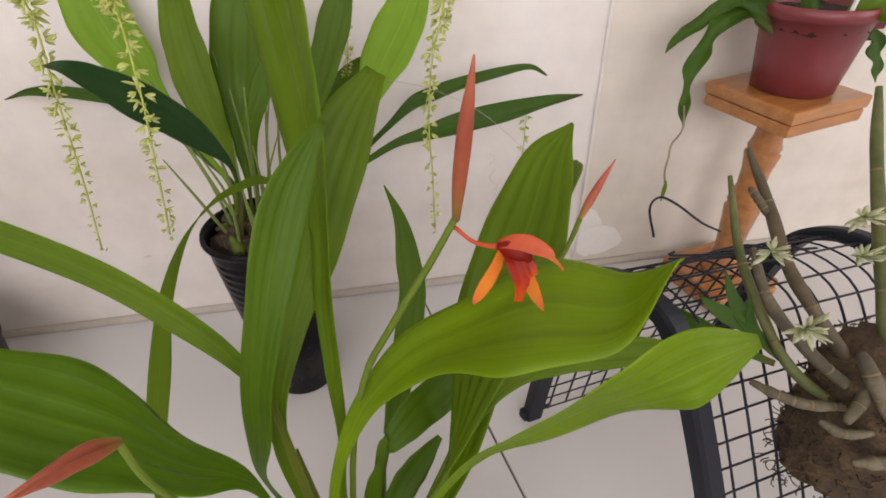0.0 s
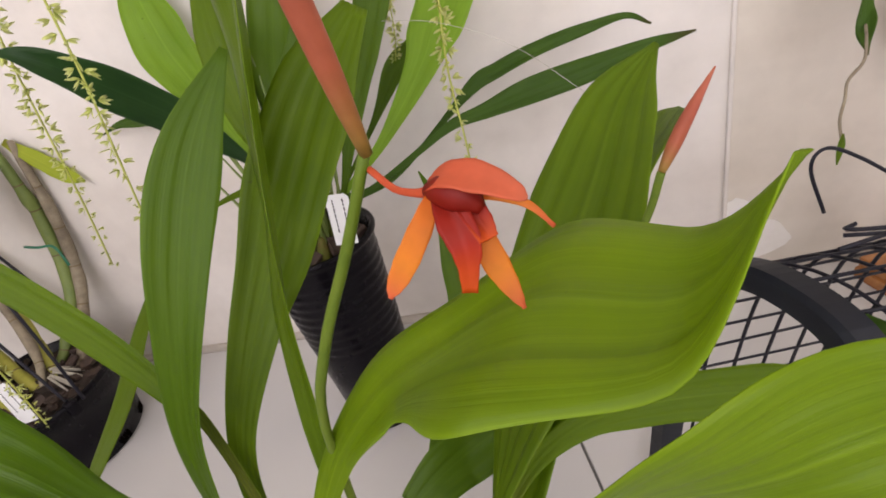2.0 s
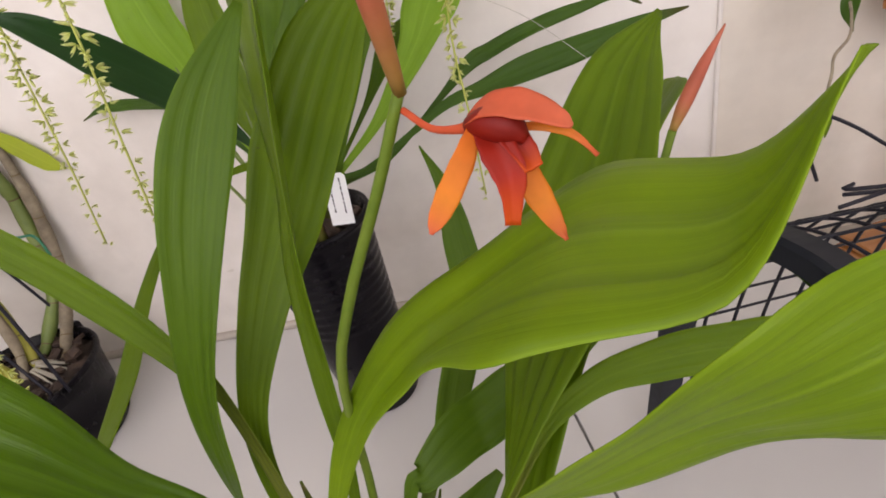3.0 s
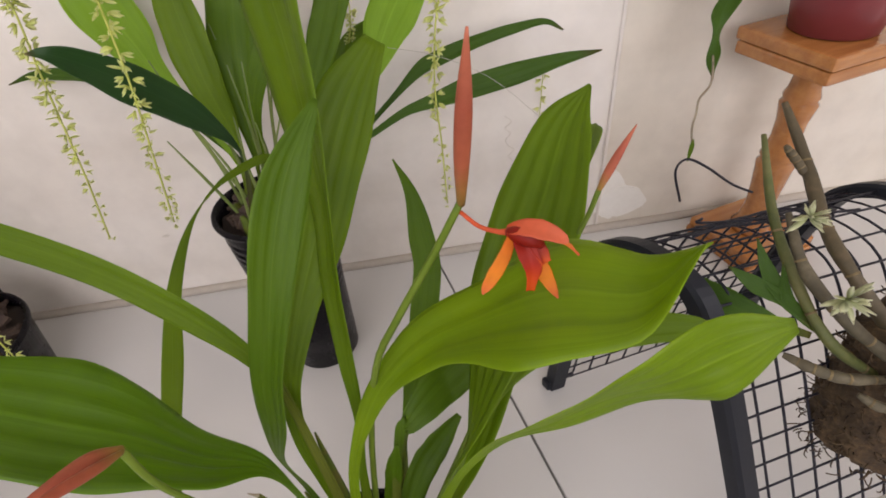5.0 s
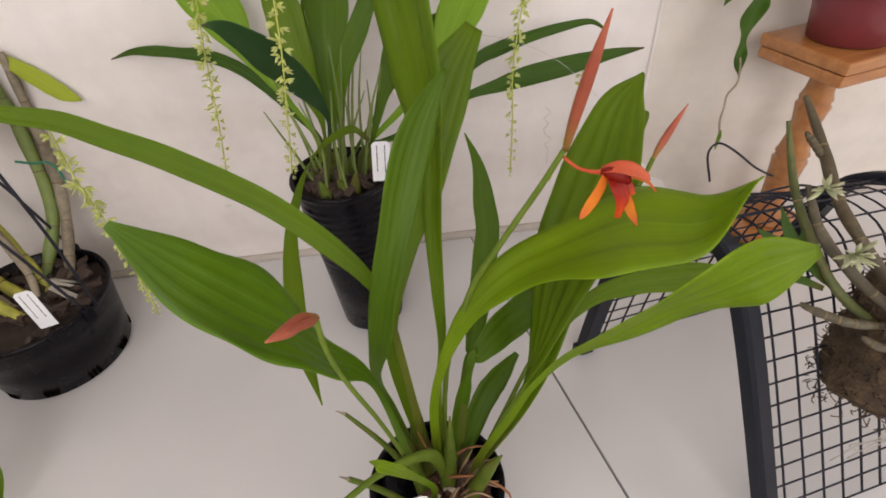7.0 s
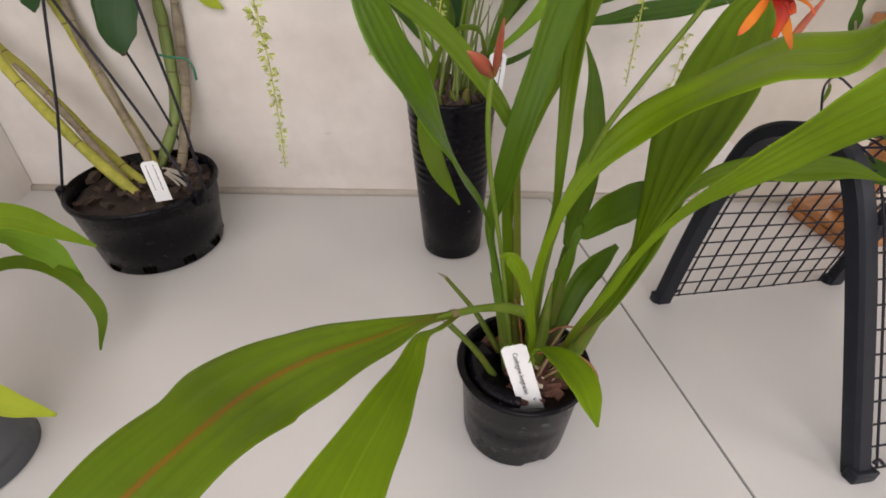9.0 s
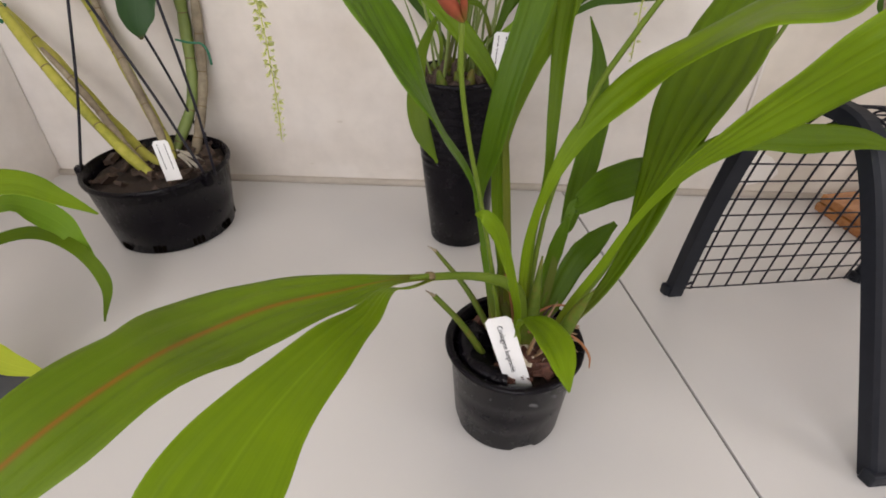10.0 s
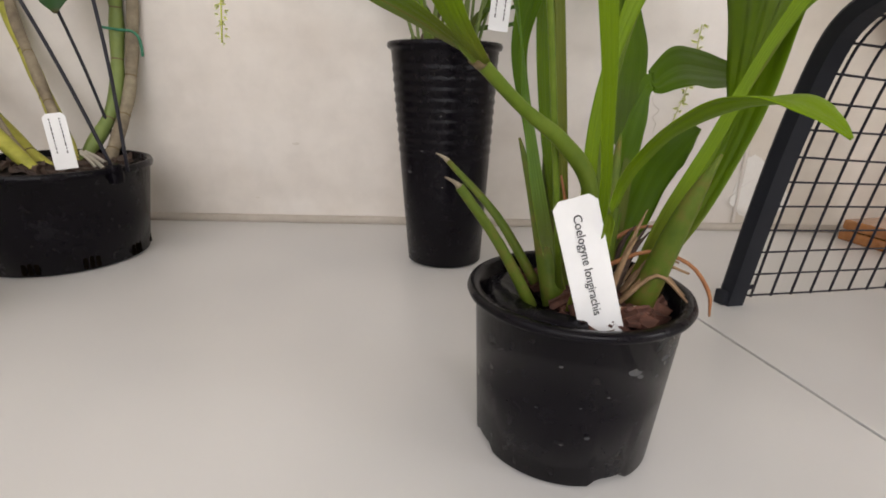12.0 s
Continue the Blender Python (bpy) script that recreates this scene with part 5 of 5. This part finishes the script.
def even(line, count):
    """The same line with evenly spaced points."""
    line = np.array(line)
    d = np.concatenate([[0], np.cumsum(np.linalg.norm(np.diff(line, axis=0), axis=1))])
    s = np.linspace(0, d[-1], count + 1)
    return [np.array([np.interp(q, d, line[:, 0]), np.interp(q, d, line[:, 1])]) for q in s]


arch_point.line = even(spline(ARCH, 200), 96)
for x in (0.0, LEN):
    bm = bmesh.new()
    rows = []
    line = spline(ARCH, 60)
    for k, p in enumerate(line):
        a, b = line[max(0, k - 1)], line[min(60, k + 1)]
        t = (b - a) / np.linalg.norm(b - a)
        n = np.array([-t[1], t[0]])
        rows.append([bm.verts.new((x + dx, p[0] + n[0] * dn, p[1] + n[1] * dn)) for dx, dn in ((-0.009, -0.008), (0.009, -0.008), (0.009, 0.004), (0.0065, 0.0075), (-0.0065, 0.0075), (-0.009, 0.004))])
    for a, b in zip(rows[:-1], rows[1:]):
        for j in range(6):
            bm.faces.new((a[j], a[(j + 1) % 6], b[(j + 1) % 6], b[j]))
    bm.faces.new(rows[0][::-1]), bm.faces.new(rows[-1])
    fr = part("arch_frame", bm, RACK, rack, smooth=False)
    for y, s in ((-0.28, 1), (0.0, -1)):
        bm = bmesh.new()
        box(bm, (x - 0.013, y - 0.006, 0.0), (x + 0.013, y + 0.006, 0.016), bevel=0.002)
        foot = part("foot", bm, RACK, fr)
        bm = bmesh.new()
        tube(bm, [(x + 0.014, y + s * 0.004, 0.017), (x + 0.020, y + s * 0.005, 0.021), (x + 0.024, y + s * 0.002, 0.016)], 0.0018, 6)
        part("wire_hook", bm, WIRE, foot)
NS, NX = 27, 11
for k in range(NS + 1):
    s = 0.012 + 0.976 * k / NS
    y, z = arch_point(s)
    bm = bmesh.new()
    tube(bm, [(0.0, y, z), (LEN * 0.5, y, z + 0.0015 * math.sin(k * 2.3)), (LEN, y, z)], 0.0011, 6, 6)
    part("long_wire", bm, WIRE, rack)
for k in range(1, NX):
    x = LEN * k / NX
    bm = bmesh.new()
    tube(bm, [(x, arch_point(s)[0] * 0.996, arch_point(s)[1] - 0.001) for s in [0.01 + 0.98 * j / 24 for j in range(25)]], 0.0012, 6, 60)
    part("hoop_wire", bm, WIRE, rack)
bm = bmesh.new()
tube(bm, [(0.1774, -0.288, 0.2709), (0.1653, -0.288, 0.3062), (0.1731, -0.288, 0.3183), (0.1945, -0.288, 0.3067), (0.226, -0.288, 0.2821), (0.2507, -0.288, 0.2681)], 0.0012, 6, 40)
tagged(part("hanging_wire", bm, WIRE), "thin dark loop of wire sticking up from the rack", "wire")
for k in range(3):
    rnd = random.Random(500 + k)
    bm = bmesh.new()
    a = Vector((0.14, -0.375, 0.312))
    tube(bm, [a + Vector((rnd.uniform(-0.04, 0.02), rnd.uniform(-0.012, 0.012), rnd.uniform(0, 0.002))) + Vector((0.03 * j, 0, 0)) for j in range(5)], 0.0012, 5, 20)
    tagged(part("loose_wire", bm, WIRE), "loose dark wire lying on top of the rack", "wire", "loose wires on the rack")

# the rack is bent out of square and sags a little to one end
for ob in rack.children_recursive:
    for v in ob.data.vertices:
        v.co.z *= 0.99 * (1 - 0.085 * v.co.x / LEN)
        v.co.x -= 0.2286 * v.co.y

# ---- the orchid mounted on a fibre block, hung on the rack ----
BALL = Vector((0.286, -0.476, 0.199))
mounted = thing("mounted_orchid", (0, 0, 0), "orchid with olive canes growing on a brown fibre block", "orchid")
bm = bmesh.new()
rows = []
rnd = random.Random(77)
for i in range(22):
    f = i / 21
    r0 = 0.058 * (0.6 + 0.4 * math.sin(min(1, f * 5) * 1.57)) * (0.72 + 0.28 * math.sin(min(1, (1 - f) * 6) * 1.57))
    rows.append([bm.verts.new(BALL + Vector(((r0 + rnd.uniform(-0.005, 0.005)) * math.cos(a), (r0 * 0.85 + rnd.uniform(-0.005, 0.005)) * math.sin(a), -0.066 + 0.146 * f + rnd.uniform(-0.002, 0.002)))) for a in [6.2832 * j / 34 for j in range(34)]])
for a, b in zip(rows[:-1], rows[1:]):
    for j in range(34):
        bm.faces.new((a[j], a[(j + 1) % 34], b[(j + 1) % 34], b[j]))
bm.faces.new(rows[0][::-1]), bm.faces.new(rows[-1])
block = part("fibre_block", bm, FIBRE, mounted)
bm = bmesh.new()
for k in range(900):
    a, z = rnd.uniform(0, 6.28), rnd.uniform(-0.07, 0.068)
    p = BALL + Vector((0.057 * math.cos(a), 0.049 * math.sin(a), z))
    d = Vector((rnd.uniform(-1, 1), rnd.uniform(-1, 1), rnd.uniform(-1, 1))) * 0.008
    o = Vector((math.cos(a), math.sin(a), 0)) * rnd.uniform(0.001, 0.004)
    tube(bm, [p, p + d * 0.5 + o, p + d + o * 0.3], 0.0006, 3, 3)
tagged(part("fibre_fuzz", bm, FIBRE, block), kind="stuff")
for k, (pts, r, mat) in enumerate((
    ([(0.2465, -0.4876, 0.2367), (0.2292, -0.4811, 0.2447), (0.1957, -0.4653, 0.2722), (0.1874, -0.4303, 0.2961), (0.1894, -0.3842, 0.3247), (0.2028, -0.3323, 0.3615)], 0.0042, CANEOLIVE),
    ([(0.2643, -0.4839, 0.2446), (0.2498, -0.4677, 0.2622), (0.2268, -0.4322, 0.2985), (0.229, -0.393, 0.3128), (0.2416, -0.3399, 0.3365), (0.2429, -0.2958, 0.3654)], 0.0055, CANEBROWN),
    ([(0.2401, -0.3536, 0.3252), (0.2311, -0.3431, 0.3389), (0.2231, -0.3349, 0.3498)], 0.0038, CANEBROWN),
    ([(0.2924, -0.4913, 0.2327), (0.2881, -0.4733, 0.2601), (0.2807, -0.4524, 0.2825), (0.2992, -0.403, 0.3242), (0.3251, -0.3402, 0.3766), (0.3383, -0.3048, 0.4174)], 0.0056, CANEOLIVE),
    ([(0.249, -0.4957, 0.2475), (0.2372, -0.4819, 0.2591), (0.208, -0.4629, 0.2838), (0.1882, -0.4314, 0.3092), (0.1902, -0.3958, 0.334)], 0.0048, CANEDULL),
    ([(0.1691, -0.462, 0.2594), (0.1813, -0.4762, 0.2588), (0.1998, -0.4868, 0.2563), (0.2374, -0.4911, 0.2501)], 0.0042, CANEDULL),
    ([(0.2325, -0.4759, 0.294), (0.2367, -0.4998, 0.2753), (0.2578, -0.5204, 0.2404)], 0.0062, CANEDULL),
    ([(0.2805, -0.4702, 0.2766), (0.2494, -0.4856, 0.2704), (0.2164, -0.5036, 0.2546)], 0.0055, CANEDULL),
    ([(0.2229, -0.5176, 0.2254), (0.2384, -0.5229, 0.2286), (0.2654, -0.5235, 0.224), (0.3044, -0.519, 0.2146)], 0.0052, CANEDULL),
    ([(0.2051, -0.4952, 0.2477), (0.2165, -0.5059, 0.2448), (0.2382, -0.5088, 0.244)], 0.0038, CANEDULL),
    ([(0.3302, -0.4827, 0.2179), (0.3282, -0.4567, 0.2653), (0.3409, -0.4089, 0.3087), (0.3596, -0.3605, 0.3515)], 0.0055, CANEOLIVE))):
    cane(mounted, pts, r, mat, 4 + k % 3, 200 + k)
for k, p in enumerate(((0.1972, -0.4063, 0.3375), (0.193, -0.4623, 0.3123), (0.2897, -0.3849, 0.3431), (0.2731, -0.4117, 0.3257), (0.2546, -0.4961, 0.2761), (0.2528, -0.5115, 0.26))):
    bm = bmesh.new()
    uv = bm.loops.layers.uv.verify()
    rr = random.Random(220 + k)
    for j in range(26):
        a, e = rr.uniform(0, 6.28), rr.uniform(-0.5, 1.2)
        petal(bm, p, (math.cos(a) * math.cos(e), -0.6 + 0.6 * math.sin(a), math.sin(e)), (0.1085, -0.041, 0.9216), rr.uniform(0.011, 0.02), 0.0046, 0.12, uv)
    part("flower", bm, CREAM, mounted, "pale greenish-cream flower cluster")
for k, pts in enumerate(([(0.1953, -0.4552, 0.2731, 0.005), (0.1772, -0.437, 0.2878, 0.01), (0.1583, -0.4255, 0.2974, 0.012), (0.1418, -0.4144, 0.3087, 0.001)], [(0.1953, -0.4552, 0.2731, 0.005), (0.1772, -0.437, 0.2878, 0.01), (0.1687, -0.421, 0.3039, 0.011), (0.1654, -0.4041, 0.3223, 0.001)], [(0.2005, -0.4601, 0.2681, 0.006), (0.1824, -0.4418, 0.2829, 0.009), (0.1782, -0.4332, 0.2923, 0.009), (0.1801, -0.4187, 0.3085, 0.001)],
                         [(0.1899, -0.4566, 0.2688, 0.005), (0.1719, -0.4475, 0.2745, 0.008), (0.1475, -0.4249, 0.2762, 0.0221), (0.1266, -0.3998, 0.2774, 0.0201), (0.1098, -0.3869, 0.2805, 0.001)])):
    leaf(mounted, pts, LEAFDARK, fold=0.3, pleats=1, seed=230 + k)
for k in range(7):
    bm = bmesh.new()
    p = BALL + Vector((rnd.uniform(-0.01, 0.05), -0.03, -0.065))
    tube(bm, [p, p + Vector((rnd.uniform(-0.02, 0.02), -0.01, -0.03)), p + Vector((rnd.uniform(-0.03, 0.03), 0.0, -0.06)), p + Vector((rnd.uniform(-0.03, 0.03), 0.0, -0.09))], 0.0006, 5, 16)
    part("thin_root", bm, PALEROOT, mounted)

# ---- the small wooden pedestal with the red pot ----
PED = (0.447, -0.088, 0.0)
ped = thing("pedestal_table", PED, "small varnished pine pedestal stand with a turned column", "pedestal", turn=14.0)
for name, z0, z1, half in (("top_board", 0.3185, 0.335, 0.068), ("under_board", 0.301, 0.3175, 0.066), ("base_board", 0.0, 0.016, 0.064), ("step_board", 0.0168, 0.032, 0.062)):
    bm = bmesh.new()
    box(bm, (-half, -half, z0), (half, half, z1), bevel=0.004)
    part(name, bm, WOOD, ped, smooth=False)
bm = bmesh.new()
lathe(bm, [(0.004, 0.0325), (0.03, 0.0325), (0.0305, 0.039), (0.023, 0.049), (0.0195, 0.075), (0.021, 0.105), (0.0245, 0.142), (0.0255, 0.15), (0.0225, 0.155), (0.0225, 0.159), (0.0247, 0.163), (0.022, 0.169), (0.0185, 0.19), (0.0192, 0.215), (0.0225, 0.234), (0.0236, 0.241), (0.021, 0.245), (0.021, 0.248), (0.0225, 0.252), (0.019, 0.262), (0.0175, 0.277), (0.02, 0.293), (0.0255, 0.2975), (0.028, 0.3005), (0.004, 0.3005)], 32)
part("column", bm, WOOD, ped)
red = thing("plant_pot", (PED[0] + 0.005, PED[1], 0.335), "dark red plastic pot standing on the wooden pedestal", "plant pot")
bm = bmesh.new()
lathe(bm, pot_profile(0.0652, 0.048, 0.1047, lip=0.005, lip_h=0.016), 48)
part("body", bm, REDPOT, red)
part("soil", soil_disc(0.059, 0.0927, 43, 0.004), SOIL, red)
bm = bmesh.new()
box(bm, (0.057, -0.01, 0.074), (0.073, 0.01, 0.084), pose(0, 0, 0, 0, 0, -20), 0.002)
part("rim_lug", bm, REDPOT, red)
trail = thing("trailing_plant", (0, 0, 0), "plant with wavy dark green drooping leaves in the red pot", "plant")
for k, (pts, mat) in enumerate((
    ([(0.4167, -0.1059, 0.3924, 0.0071), (0.3816, -0.0777, 0.429, 0.025), (0.3411, -0.0713, 0.4187, 0.0228), (0.313, -0.0884, 0.3943, 0.02), (0.2916, -0.1075, 0.3685, 0.0171), (0.2797, -0.1274, 0.3424, 0.0129), (0.2751, -0.1468, 0.3211, 0.0022)], LEAFDARK),
    ([(0.4179, -0.1127, 0.3932, 0.0071), (0.3592, -0.0658, 0.4374, 0.0179), (0.3102, -0.068, 0.4157, 0.0157), (0.283, -0.0768, 0.4043, 0.0115), (0.2668, -0.0855, 0.391, 0.0014)], LEAFDARK),
    ([(0.4482, -0.1226, 0.3907, 0.0085), (0.4666, -0.1411, 0.4413, 0.0428), (0.5092, -0.1602, 0.4603, 0.0643), (0.5505, -0.1716, 0.4351, 0.0428), (0.5677, -0.1732, 0.4043, 0.0028)], LEAF),
    ([(0.4596, -0.107, 0.3872, 0.0071), (0.5251, -0.095, 0.3991, 0.0214), (0.5435, -0.1034, 0.3692, 0.02), (0.5479, -0.1138, 0.3411, 0.0022)], LEAFDARK),
    ([(0.4388, -0.1098, 0.3902, 0.0071), (0.4181, -0.0967, 0.4558, 0.0357), (0.419, -0.0966, 0.5061, 0.0357), (0.4191, -0.1056, 0.5434, 0.0028)], LEAFDARK))):
    leaf(trail, pts, mat, fold=0.2, pleats=2, wave=(0.9, 0.7, 0.2, 0.4, 0.3)[k], steps=48, seed=250 + k)
bm = bmesh.new()
tube(bm, [(0.2786, -0.1313, 0.3409), (0.2687, -0.1516, 0.3355), (0.2632, -0.1621, 0.3224), (0.2479, -0.1722, 0.3128), (0.243, -0.1804, 0.3014), (0.235, -0.1918, 0.2896), (0.232, -0.2034, 0.2771)], 0.0013, 6, 40)
tw = part("tendril", bm, CANEGREY, trail)
leaf(tw, [(0.2333, -0.2017, 0.2825, 0.0014), (0.2313, -0.205, 0.276, 0.005), (0.2285, -0.2086, 0.2689, 0.0043), (0.2264, -0.2114, 0.2616, 0.0008)], LEAF, seed=7)
bm = bmesh.new()
tube(bm, [(0.4499, -0.1289, 0.395), (0.4471, -0.1377, 0.4361), (0.4456, -0.145, 0.4877)], [0.003, 0.0025, 0.002], 8)
part("white_stake", bm, CARD, trail)

# ---- a spider's thread between the leaves ----
bm = bmesh.new()
tube(bm, [(-0.0767, -0.288, 0.452), (-0.0442, -0.296, 0.4447), (-0.0052, -0.296, 0.4228), (0.0316, -0.304, 0.389)], 0.0002, 4, 18)
tagged(part("spider_thread", bm, PALEROOT), "single pale spider thread stretched between leaves", "thread")

# ---- floor tiles, each a piece of the floor ----
TW, TD, J = 1.2, 1.2, 0.0016
for i in range(-2, 4):
    for j in range(-3, 0):
        bm = bmesh.new()
        box(bm, (i * TW + J, j * TD + J, -0.012), ((i + 1) * TW - J, (j + 1) * TD - J + (0.1 if j == -1 else 0.0), 0.0), bevel=0.0008)
        # the courses run a little askew to the wall
        for v in bm.verts:
            v.co.x += -0.054 - 0.213 * v.co.y
        for co, no in (((X0 - 0.1, 0, 0), (-1, 0, 0)), ((X1 + 0.1, 0, 0), (1, 0, 0)), ((0, Y0 - 0.1, 0), (0, -1, 0)), ((0, Y1 + 0.1, 0), (0, 1, 0))):
            bmesh.ops.bisect_plane(bm, geom=bm.verts[:] + bm.edges[:] + bm.faces[:], plane_co=co, plane_no=no, clear_outer=True)
        if bm.faces:
            part("tile", bm, TILE, floor, smooth=False)
        else:
            bm.free()
